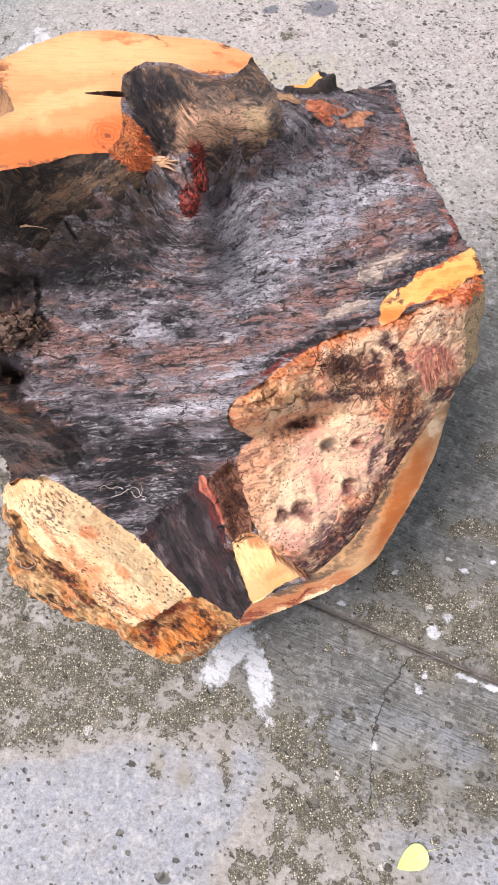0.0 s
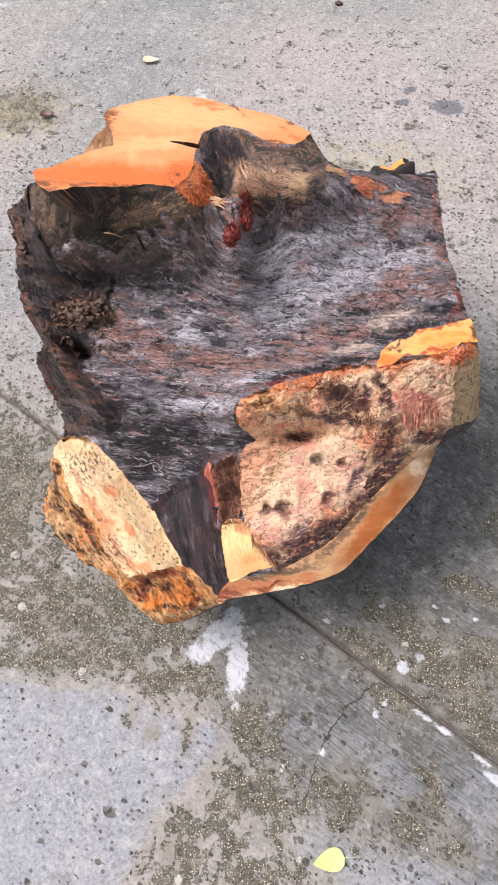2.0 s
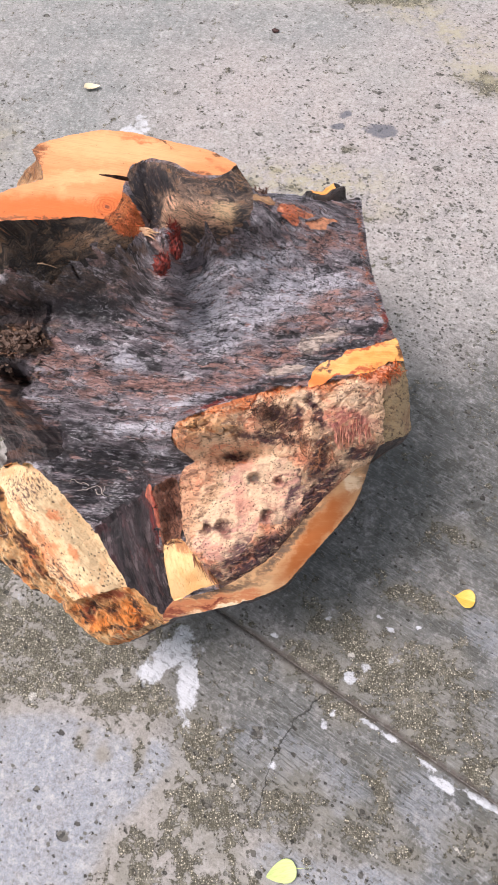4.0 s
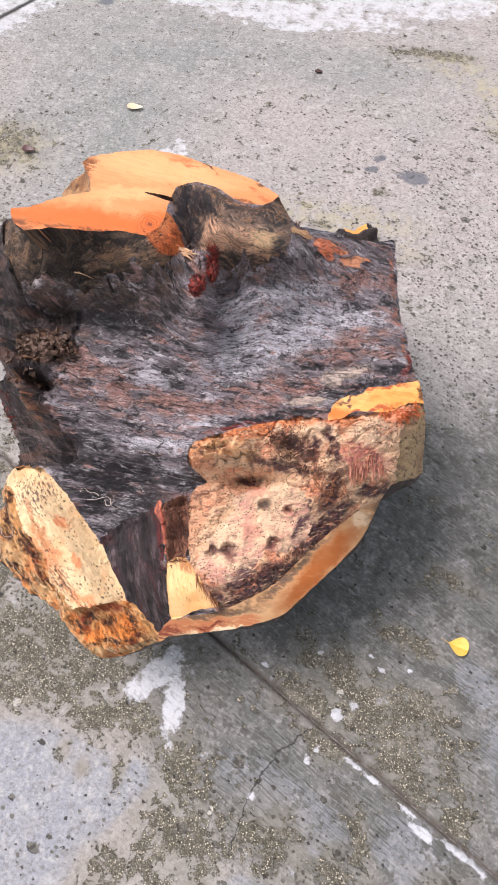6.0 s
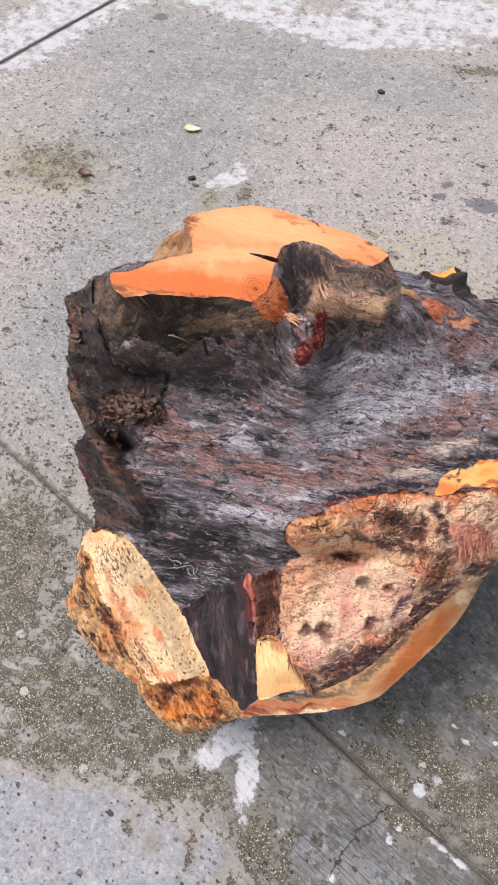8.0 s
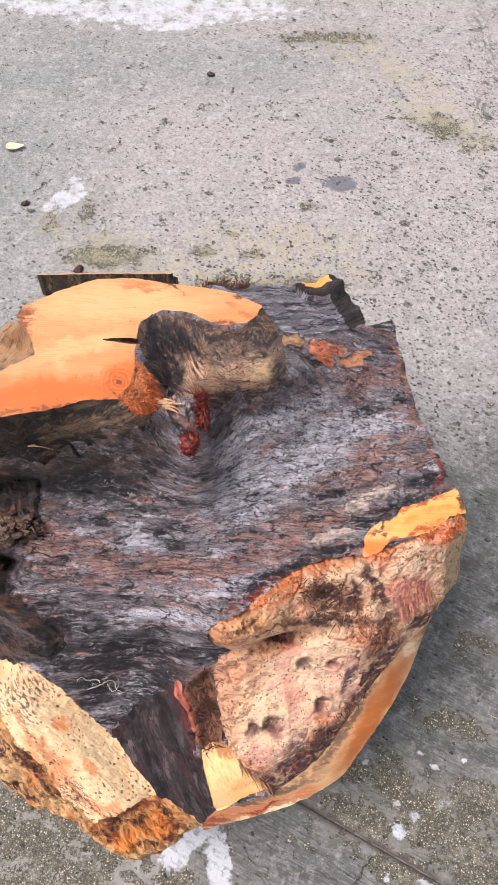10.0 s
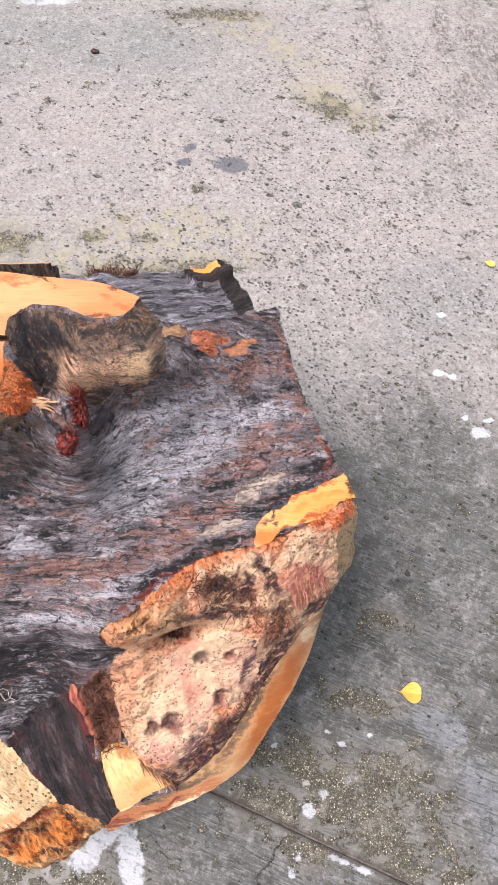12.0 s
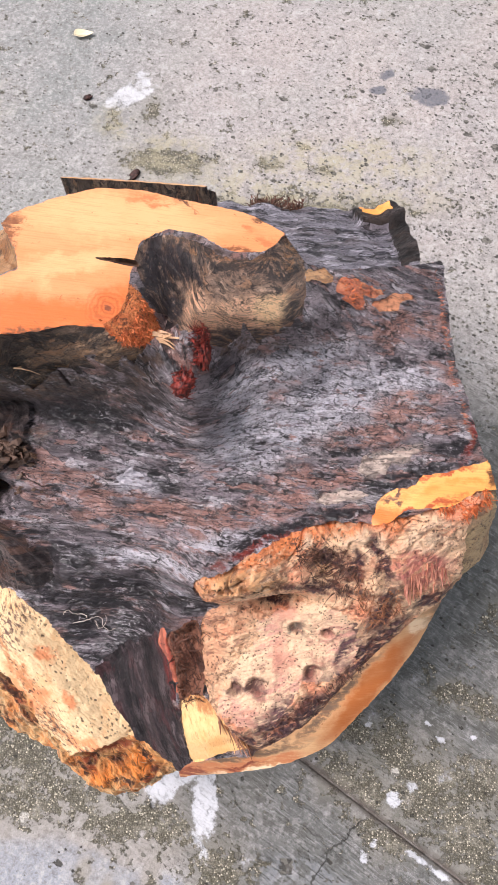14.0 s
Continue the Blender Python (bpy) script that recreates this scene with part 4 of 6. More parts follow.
for i in range(-3, 4):
    for j in range(-3, 4):
        middle = CORNER + ahead * (SLAB * (i + 0.5)) + across * (SLAB * (j + 0.5))
        if i in (-1, 0) and j in (-1, 0):
            s = near_slab(middle)
        else:
            s = new("slab", slab_data)
        s.parent = ground
        s.location = CORNER + ahead * (SLAB * (i + 0.5)) + across * (SLAB * (j + 0.5))
        s.rotation_euler = (0, 0, TURN_SLAB)

# ---- stump ----
# The stump is sculpted as relief over a tilted plane: u to the right, v up the slope, w out of it.
ORIGIN = Vector((0, 0.42, 0.5))
AX_U, AX_V, AX_W = Vector((1, 0, 0)), Vector((0, 0.8829, 0.4695)), Vector((0, -0.4695, 0.8829))


def place(u, v, w):
    return ORIGIN + AX_U * u + AX_V * v + AX_W * w


def places(u, v, w):
    return np.outer(u, AX_U) + np.outer(v, AX_V) + np.outer(w, AX_W) + np.array(ORIGIN)


def relief(u, v):
    """The large form of the split side: block and knob above, trough, burl and limb below."""
    return (0.013 + 0.005 * u + 0.184 * v
    # trough below the knob, ridge of the broken branch, knob, shoulder above the burl
    + oval(u, v, 0.09, 0.15, 0.07, 0.03, 0, -0.026) + oval(u, v, -0.034, 0.14, 0.024, 0.05, 0, 0.034) + oval(u, v, -0.027, 0.125, 0.014, 0.032, 12, 0.036) + oval(u, v, 0.014, 0.12, 0.018, 0.03, -20, -0.012) + oval(u, v, 0.09, 0.236, 0.032, 0.009, 28, 0.012) + oval(u, v, 0.006, 0.172, 0.016, 0.016, 0, -0.034)
    + oval(u, v, 0.02, 0.25, 0.06, 0.035, 0, 0.03) + oval(u, v, 0.025, 0.222, 0.045, 0.016, 8, 0.022) + oval(u, v, 0.035, 0.184, 0.045, 0.010, 10, -0.022) + oval(u, v, -0.058, 0.215, 0.012, 0.05, -25, -0.020) + oval(u, v, 0.17, 0.03, 0.12, 0.03, 0, 0.026)
    + bump(u, v, -0.38, -0.10, 0.07, -0.111)
    + bump(u, v, -0.18, 0.22, 0.07, 0.085)
    + bump(u, v, 0.38, -0.18, 0.07, -0.187)
    + bump(u, v, 0.18, -0.06, 0.05, 0.058)
    + bump(u, v, 0.06, -0.26, 0.07, 0.041)
    + bump(u, v, -0.30, 0.18, 0.04, 0.073)
    + bump(u, v, 0.22, 0.34, 0.07, -0.059)
    + bump(u, v, 0.38, -0.02, 0.04, -0.129)
    + bump(u, v, -0.10, 0.18, 0.04, 0.049)
    + bump(u, v, -0.30, -0.02, 0.04, 0.043)
    + bump(u, v, 0.02, -0.06, 0.04, 0.035)
    + bump(u, v, 0.30, 0.22, 0.04, -0.057)
    + bump(u, v, -0.14, -0.18, 0.05, -0.034)
    + bump(u, v, 0.34, -0.38, 0.07, -0.380)
    + bump(u, v, 0.10, 0.30, 0.04, -0.030)
    + bump(u, v, -0.26, 0.10, 0.04, 0.034)
    + bump(u, v, 0.02, 0.06, 0.04, -0.023)
    + bump(u, v, 0.18, 0.18, 0.04, -0.028)
    + bump(u, v, -0.14, 0.10, 0.04, -0.016)
    + bump(u, v, -0.02, -0.30, 0.04, 0.024)
    + bump(u, v, 0.38, 0.34, 0.04, -0.450)
    + bump(u, v, -0.34, 0.26, 0.04, 0.033)
    + bump(u, v, -0.02, 0.30, 0.04, 0.021)
    + bump(u, v, -0.02, -0.46, 0.05, -0.025)
    + oval(u, v, -0.02, 0.21, 0.075, 0.07, 0, 0.064) + oval(u, v, -0.17, 0.24, 0.09, 0.06, 0, 0.040) + oval(u, v, 0.03, -0.06, 0.06, 0.035, 0, 0.066) + oval(u, v, 0.15, 0.035, 0.05, 0.02, 0, -0.024)
    + oval(u, v, -0.09, -0.125, 0.035, 0.03, 0, -0.027) + oval(u, v, 0.22, 0.3, 0.05, 0.04, 0, -0.033) + oval(u, v, -0.125, 0.05, 0.04, 0.03, 0, 0.024)
    + oval(u, v, -0.05, -0.18, 0.02, 0.04, 0, 0.034) + oval(u, v, -0.05, 0.3, 0.06, 0.03, 0, 0.030) + oval(u, v, 0.05, 0.17, 0.04, 0.03, 0, 0.025)
    # groove between lip and head of the burl, lip, valley beside the knob, rib of the left edge
    + oval(u, v, 0.085, -0.10, 0.035, 0.009, 5, -0.018) + oval(u, v, 0.045, -0.110, 0.035, 0.009, 8, -0.010) + oval(u, v, 0.0, -0.083, 0.022, 0.016, 20, 0.020) + oval(u, v, 0.035, -0.058, 0.05, 0.018, 14, 0.006) + oval(u, v, -0.067, 0.245, 0.016, 0.045, 20, -0.05)
    + oval(u, v, -0.302, -0.035, 0.008, 0.055, 38, 0.032) + oval(u, v, -0.335, 0.155, 0.010, 0.05, 10, 0.012)
    # pit, knot and grooves of the burl, hollow knot of the limb
    + oval(u, v, 0.074, -0.106, 0.026, 0.008, 14, -0.026) + oval(u, v, 0.130, -0.050, 0.020, 0.012, -20, -0.026) + oval(u, v, 0.164, -0.044, 0.010, 0.018, 0, -0.014) + oval(u, v, 0.104, -0.030, 0.008, 0.008, 0, 0.014)
    + oval(u, v, 0.189, -0.038, 0.035, 0.006, -64, -0.010) + oval(u, v, 0.160, -0.082, 0.025, 0.009, -25, -0.014) + oval(u, v, 0.110, -0.262, 0.06, 0.008, 27, -0.008) + oval(u, v, -0.119, -0.379, 0.012, 0.010, 10, -0.018)
    # hollows of the left edge, gap under the knob
    + oval(u, v, -0.292, -0.010, 0.022, 0.012, -8, -0.10) + oval(u, v, -0.27, 0.096, 0.036, 0.015, 5, -0.085) + oval(u, v, -0.222, -0.108, 0.012, 0.02, 20, -0.022)
    + oval(u, v, -0.30, 0.035, 0.04, 0.014, 0, -0.02) + oval(u, v, 0.03, 0.195, 0.05, 0.010, -8, -0.022)
    + oval(u, v, -0.013, 0.14, 0.008, 0.035, 0, -0.016) + oval(u, v, -0.21, -0.075, 0.03, 0.012, -20, -0.014))


def saw_plane(u, v):
    return 0.1397 - 0.263 * u - 0.399 * (v - 0.25)


FRONT = [(0.312, 0.065), (0.355, -0.039), (0.293, -0.073), (0.281, -0.113), (0.266, -0.169), (0.213, -0.24), (0.161, -0.307), (0.093, -0.339), (-0.015, -0.378), (-0.028, -0.395),
         (-0.114, -0.444), (-0.166, -0.423), (-0.215, -0.370), (-0.269, -0.344), (-0.328, -0.298), (-0.34, -0.267), (-0.334, -0.231), (-0.342, -0.199), (-0.341, -0.155)]
BACK = [(-0.328, -0.142), (-0.358, -0.098), (-0.376, -0.044), (-0.36, 0.009), (-0.379, 0.051), (-0.39, 0.097), (-0.391, 0.145), (-0.405, 0.188), (-0.381, 0.197), (-0.335, 0.215), (-0.275, 0.237),
        (-0.264, 0.269), (-0.25, 0.29), (-0.221, 0.284), (-0.213, 0.296), (-0.177, 0.317), (-0.14, 0.333), (-0.1, 0.337), (-0.056, 0.333), (0.004, 0.328), (0.045, 0.313), (0.059, 0.302), (0.076, 0.287),
        (0.111, 0.288), (0.15, 0.296), (0.202, 0.308), (0.234, 0.314), (0.24, 0.289), (0.248, 0.249), (0.259, 0.198), (0.273, 0.16), (0.29, 0.11), (0.3, 0.092)]
SHAPE = outline(FRONT + BACK, lambda u, v: 0.0022 + 0.008 * ease((-0.15 - u) / 0.1) * ease((0.2 - v) / 0.05) - 0.0012 * ease((v - 0.2) / 0.05), 1, 0.003)
ZONES = {
    "bare_chip": outline([(0.154, 0.064), (0.160, 0.078), (0.176, 0.080), (0.192, 0.087), (0.230, 0.095), (0.212, 0.083), (0.194, 0.073), (0.186, 0.062), (0.170, 0.058)], 0.004, 44),
    "bare_streak": outline([(0.109, 0.022), (0.126, 0.033), (0.148, 0.037), (0.172, 0.039), (0.158, 0.029), (0.136, 0.021), (0.120, 0.018)], 0.004, 45),
    "ashen_flake": outline([(-0.122, 0.030), (-0.108, 0.038), (-0.090, 0.036), (-0.080, 0.020), (-0.092, 0.012), (-0.104, 0.018), (-0.118, 0.020)], 0.006, 46),
    "tongue": outline([(-0.152, -0.238), (-0.115, -0.205), (-0.062, -0.173), (-0.037, -0.247), (-0.018, -0.335), (-0.03, -0.378), (-0.058, -0.368), (-0.1, -0.322), (-0.145, -0.262)], 0.012, 20),
    "limb": outline([(-0.278, -0.143), (-0.245, -0.159), (-0.199, -0.202), (-0.148, -0.254), (-0.106, -0.311), (-0.067, -0.361), (-0.02, -0.40), (-0.113, -0.475), (-0.20, -0.43), (-0.35, -0.33), (-0.37, -0.268), (-0.36, -0.14)], 0.003, 21),
    "limb_side": outline([(-0.312, -0.19), (-0.279, -0.244), (-0.235, -0.282), (-0.222, -0.318), (-0.174, -0.36), (-0.128, -0.345), (-0.08, -0.335), (-0.02, -0.395), (-0.113, -0.475), (-0.21, -0.43), (-0.36, -0.33), (-0.38, -0.25), (-0.36, -0.18)], 0.006, 22),
    "burl": outline([(0.18, 0.004), (0.141, 0.003), (0.091, -0.014), (0.044, -0.036), (0.014, -0.056), (-0.006, -0.063), (-0.018, -0.078), (-0.016, -0.097), (0.0, -0.110), (0.012, -0.118), (-0.005, -0.130), (-0.014, -0.157), (-0.009, -0.202), (0.008, -0.253), (0.041, -0.305), (0.075, -0.308), (0.145, -0.258), (0.188, -0.197), (0.225, -0.154), (0.265, -0.114), (0.30, -0.10), (0.36, -0.04), (0.33, 0.064), (0.29, 0.05), (0.259, 0.03), (0.217, 0.018)], 0.004, 23),
    "burl_head": outline([(0.06, -0.132), (0.109, -0.103), (0.154, -0.103), (0.178, -0.134), (0.179, -0.175), (0.149, -0.204), (0.114, -0.216), (0.095, -0.252), (0.063, -0.272), (0.028, -0.262), (0.017, -0.234), (0.036, -0.193), (0.056, -0.161)], 0.016, 24),
    "ragged_edge": outline([(-0.42, 0.2), (-0.381, 0.205), (-0.33, 0.205), (-0.313, 0.142), (-0.309, 0.101), (-0.243, 0.103), (-0.234, 0.086), (-0.227, 0.039), (-0.271, 0.017), (-0.294, -0.007), (-0.252, -0.065), (-0.217, -0.096), (-0.222, -0.135), (-0.40, -0.15), (-0.42, 0.0)], 0.010, 35),
    "crumb_bed": outline([(-0.326, 0.059), (-0.293, 0.07), (-0.238, 0.054), (-0.223, 0.044), (-0.255, 0.03), (-0.293, 0.023), (-0.324, 0.033)], 0.010, 36),
    "burl_end": outline([(0.292, 0.034), (0.33, 0.062), (0.37, -0.04), (0.306, -0.07), (0.294, -0.02)], 0.010, 37),
    "red_lip": outline([(-0.066, -0.17), (-0.055, -0.161), (-0.036, -0.208), (-0.026, -0.243), (-0.033, -0.254), (-0.048, -0.201)], 0.008, 38),
    "splintered_side": outline([(-0.275, 0.237), (-0.24, 0.225), (-0.2, 0.243), (-0.206, 0.262), (-0.221, 0.292), (-0.256, 0.305), (-0.27, 0.269)], 0.005, 39),
    "pocket": outline([(-0.053, -0.166), (-0.021, -0.147), (-0.01, -0.175), (-0.002, -0.246), (-0.03, -0.258), (-0.041, -0.2)], 0.004, 25),
    "wedge": outline([(-0.03, -0.253), (-0.004, -0.242), (0.036, -0.278), (0.06, -0.307), (0.025, -0.321), (-0.011, -0.346), (-0.023, -0.297)], 0.002, 26),
    "side_cut": outline([(-0.03, -0.385), (-0.013, -0.346), (0.07, -0.311), (0.141, -0.257), (0.184, -0.198), (0.221, -0.153), (0.261, -0.112), (0.30, -0.10), (0.30, -0.18), (0.23, -0.26), (0.17, -0.33), (0.093, -0.36)], 0.001, 27),
    "yellow_cut": outline([(0.32, 0.10), (0.29, 0.083), (0.256, 0.071), (0.226, 0.063), (0.222, 0.054), (0.198, 0.045), (0.18, 0.026), (0.177, 0.004), (0.197, 0.011), (0.215, 0.024), (0.262, 0.032), (0.294, 0.051), (0.32, 0.060)], 0.003, 28),
    "knob": outline([(-0.093, 0.266), (-0.087, 0.287), (-0.063, 0.294), (-0.033, 0.288), (-0.003, 0.275), (0.022, 0.28), (0.043, 0.301), (0.05, 0.311), (0.064, 0.303), (0.075, 0.277), (0.075, 0.228), (0.045, 0.205), (-0.003, 0.194), (-0.03, 0.197), (-0.06, 0.208), (-0.078, 0.228)], lambda u, v: 0.003 + 0.016 * ease((0.225 - v) / 0.02), 29),
    "scrape": outline([(0.109, 0.262), (0.112, 0.275), (0.128, 0.280), (0.142, 0.276), (0.160, 0.272), (0.164, 0.266), (0.148, 0.261), (0.138, 0.262), (0.142, 0.254), (0.138, 0.246), (0.124, 0.249), (0.116, 0.254), (0.122, 0.260)], 0.006, 31),
    "scrape_strip": outline([(0.154, 0.249), (0.160, 0.257), (0.174, 0.264), (0.190, 0.268), (0.206, 0.270), (0.196, 0.262), (0.185, 0.258), (0.186, 0.251), (0.170, 0.246)], 0.006, 42),
    "tan_chip": outline([(0.073, 0.281), (0.092, 0.285), (0.108, 0.281), (0.102, 0.272), (0.088, 0.266), (0.077, 0.264)], 0.010, 41),
    "block_bark": outline([(-0.342, 0.223), (-0.289, 0.187), (-0.24, 0.19), (-0.194, 0.2), (-0.105, 0.2), (-0.073, 0.19), (-0.087, 0.167), (-0.149, 0.153), (-0.238, 0.13), (-0.325, 0.135)], lambda u, v: 0.004 + 0.022 * ease((0.17 - v) / 0.01), 32),
    "sawn_top": outline([(-0.281, 0.188), (-0.26, 0.198), (-0.23, 0.223), (-0.197, 0.242), (-0.204, 0.262), (-0.219, 0.285), (-0.222, 0.303), (-0.18, 0.33), (-0.14, 0.346), (-0.1, 0.35), (-0.056, 0.346), (0.006, 0.34), (0.05, 0.318), (0.042, 0.298), (0.028, 0.288), (-0.002, 0.284), (-0.036, 0.298), (-0.068, 0.299), (-0.09, 0.284), (-0.094, 0.265), (-0.096, 0.240), (-0.093, 0.226), (-0.098, 0.210), (-0.108, 0.195), (-0.14, 0.194), (-0.18, 0.182), (-0.216, 0.176), (-0.24, 0.169), (-0.256, 0.162), (-0.273, 0.17)], 0.002, 33),
    "torn_corner": outline([(-0.096, 0.240), (-0.086, 0.234), (-0.074, 0.218), (-0.065, 0.196), (-0.076, 0.184), (-0.092, 0.180), (-0.106, 0.190), (-0.112, 0.197), (-0.100, 0.210), (-0.096, 0.226)], 0.003, 43),
    "crack": outline([(-0.132, 0.2615), (-0.113, 0.264), (-0.092, 0.264), (-0.089, 0.257), (-0.113, 0.2590)], 0.001, 34),
}
LOOKS = {
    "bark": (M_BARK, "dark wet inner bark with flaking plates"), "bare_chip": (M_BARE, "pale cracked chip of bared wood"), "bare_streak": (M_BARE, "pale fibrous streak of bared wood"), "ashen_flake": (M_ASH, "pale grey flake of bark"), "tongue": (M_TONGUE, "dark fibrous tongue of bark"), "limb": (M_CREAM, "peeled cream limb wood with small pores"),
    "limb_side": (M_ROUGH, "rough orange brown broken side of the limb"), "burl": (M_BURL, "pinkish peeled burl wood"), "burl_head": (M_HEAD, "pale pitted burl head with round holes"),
    "pocket": (M_POCKET, "dark fibrous pocket"), "wedge": (M_WEDGE, "bright yellow cut wedge"), "side_cut": (M_SIDE, "smooth tan saw cut along the lower edge"), "yellow_cut": (M_YELLOW, "bright yellow saw cut at the corner"),
    "ragged_edge": (M_FISSURED, "fissured black edge of the bark"), "crumb_bed": (M_CRUMB, "crumbling brown flakes in a hollow"), "burl_end": (M_END, "olive brown end of the burl"),
    "red_lip": (M_LIP, "red edge of torn wood"), "splintered_side": (M_PATCH, "splintered brown side below the cut"),
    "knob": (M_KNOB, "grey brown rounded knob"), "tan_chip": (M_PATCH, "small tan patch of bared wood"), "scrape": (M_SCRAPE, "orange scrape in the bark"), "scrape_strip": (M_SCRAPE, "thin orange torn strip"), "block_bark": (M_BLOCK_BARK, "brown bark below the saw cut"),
    "sawn_top": (M_SAWN, "smooth bright orange saw cut"), "crack": (M_HOLE, "dark drying crack"), "torn_corner": (M_TORN, "torn dark orange corner of the cut"),
}


def grain_of(zone, u, v):
    """Metres along and across the fibres."""
    if zone in ("tongue", "wedge", "pocket", "red_lip"):
        return -0.93 * (v) + 0.35 * u, 0.93 * u + 0.35 * v
    if zone in ("limb", "limb_side"):
        return 0.72 * u - 0.69 * v, 0.69 * u + 0.72 * v
    if zone == "knob":
        a, b = u - 0.035, v - 0.285
        return np.arctan2(b, a) * 0.075, np.hypot(a, b)
    if zone == "block_bark":
        return 0.92 * u + 0.38 * v, 0.92 * v - 0.38 * u
    if zone in ("tan_chip", "burl", "burl_head"):
        return 0.9 * u + 0.43 * v, -0.43 * u + 0.9 * v
    if zone in ("sawn_top", "crack", "side_cut", "yellow_cut"):
        return u, v
    # streaks hang below the knob like a curtain, and bend round the broken stubs
    a, b = 0.4 * (u + 0.04), 0.38 - v
    return np.arctan2(a, b) * 0.8, np.hypot(a, b) - oval(u, v, -0.034, 0.15, 0.034, 0.05, 0, 0.05)


STEP = 0.0012
gu, gv = np.meshgrid(np.arange(-0.425, 0.365, STEP), np.arange(-0.475, 0.395, STEP))
rows_n, cols_n = gu.shape
shape_sd, su_, sv_ = signed(SHAPE, gu, gv)
zone_sd, near = {}, {}
for key, curve in ZONES.items():
    zone_sd[key], a, b = signed(curve, gu, gv)
    near[key] = (a, b)
order = ["bark", *ZONES]
# Faces by zone, at their middles.
cu, cv = gu[:-1, :-1] + STEP / 2, gv[:-1, :-1] + STEP / 2
mid_of = lambda f: 0.25 * (f[:-1, :-1] + f[1:, :-1] + f[:-1, 1:] + f[1:, 1:])
face_zone = np.where(mid_of(shape_sd) > 0, 0, -1)
for k, key in enumerate(order[1:], 1):
    face_zone[(face_zone >= 0) & (mid_of(zone_sd[key]) > 0)] = k
# Grid corners near an edge between zones move onto it, so that cuts stay clean.
pu, pv = gu.copy(), gv.copy()
for key in order[1:]:
    m = np.abs(zone_sd[key]) < 0.55 * STEP
    pu[m], pv[m] = near[key][0][m], near[key][1][m]
    zone_sd[key][m] = 1e-6
m = np.abs(shape_sd) < 0.6 * STEP
pu[m], pv[m] = su_[m], sv_[m]

base = relief(pu, pv)
# bark plates and ridges along the grain
ga, gr = grain_of("bark", pu, pv)
warp = 0.010 * fbm(pu * 18, pv * 18, 40, 3)
warp2 = 0.006 * fbm(pu * 70, pv * 70, 38, 3)


def terraces(f, k, soft=0.3):
    """f in steps, as layers that broke off one above the other."""
    low = np.floor(f * k)
    return (low + ease((f * k - low) / soft)) / k


plates = fbm(ga * 26, (gr + warp) * 64, 41, 4, 0.5)
layers = terraces(fbm((ga + warp2) * 20, (gr + warp + warp2) * 52, 43, 4, 0.5), 6, 0.18)
thin_layers = terraces(fbm((ga + warp2) * 52 + 9, (gr + warp2) * 120, 45, 3, 0.6), 5)
lumps = fbm(pu * 30, pv * 30, 55, 3)
detail_bark = 0.003 * plates + 0.005 * fbm(ga * 12, gr * 34, 57, 3, 0.5) + 0.0025 * lumps + 0.013 * layers + 0.003 * thin_layers + 0.0012 * fbm(ga * 100, gr * 260, 48, 3, 0.65)
left_edge = ease((-0.22 - pu) / 0.1)
detail_bark += left_edge * 0.010 * fbm(ga * 16, gr * 60, 60, 4, 0.6)
soft_lumps = 0.003 * fbm(pu * 45, pv * 45, 66, 4, 0.6)
pits = 0.0016 * np.minimum(0, fbm(pu * 220, pv * 220, 70, 2) + 0.15)
inner = {k: ease(sd / 0.012) for k, sd in zone_sd.items()}
height = base + detail_bark
lay = lambda key, w: np.where(zone_sd[key] > 0, w, height)
for key in ("bare_chip", "bare_streak", "ashen_flake"):
    height = lay(key, base + detail_bark + 0.0022 * ease(zone_sd[key] / 0.002) + 0.0014 * fbm(ga * 60, gr * 300, 105, 3))
ta, tc = grain_of("tongue", pu, pv)
height = lay("tongue", base - 0.006 * inner["tongue"] + 0.004 * fbm(ta * 18, tc * 150, 72, 4, 0.6))
la, lc = grain_of("limb", pu, pv)
round_limb = ease(zone_sd["limb"] / 0.05)
height = lay("limb", base - 0.022 + 0.036 * round_limb + soft_lumps * 0.8 + pits + 0.0015 * fbm(la * 30, lc * 160, 74, 3))
height = lay("limb_side", base - 0.012 + 0.02 * round_limb - 0.010 * inner["limb_side"] + 0.018 * fbm(la * 26, lc * 62, 76, 4, 0.6) - 0.008 * np.abs(fbm(la * 30, lc * 110, 78, 3, 0.6)) + 0.004 * fbm(la * 60, lc * 190, 79, 3))
lip = ease((pv - 0.55 * pu + 0.135) / 0.06)
wu, wv = pu + 0.016 * fbm(pu * 34, pv * 34, 84, 3), pv + 0.016 * fbm(pu * 34 + 9, pv * 34, 85, 3)
curls = np.abs(fbm(wu * 26, wv * 46, 82, 3, 0.6))
rough_burl = (0.3 + 0.7 * lip) * (0.016 * fbm(wu * 48, wv * 75, 83, 4, 0.62) - 0.010 * ease(1 - curls / 0.10)) + 0.003 * fbm(wu * 150, wv * 170, 87, 3)
height = lay("burl", base + 0.010 * inner["burl"] + 0.008 * fbm(pu * 32, pv * 32, 80, 4, 0.6) + rough_burl)
head = base + 0.010 * inner["burl"] + 0.005 * fbm(pu * 32, pv * 32, 80, 4, 0.6) + pits * 1.5 + 0.001 * fbm(pu * 100, pv * 100, 86, 3)
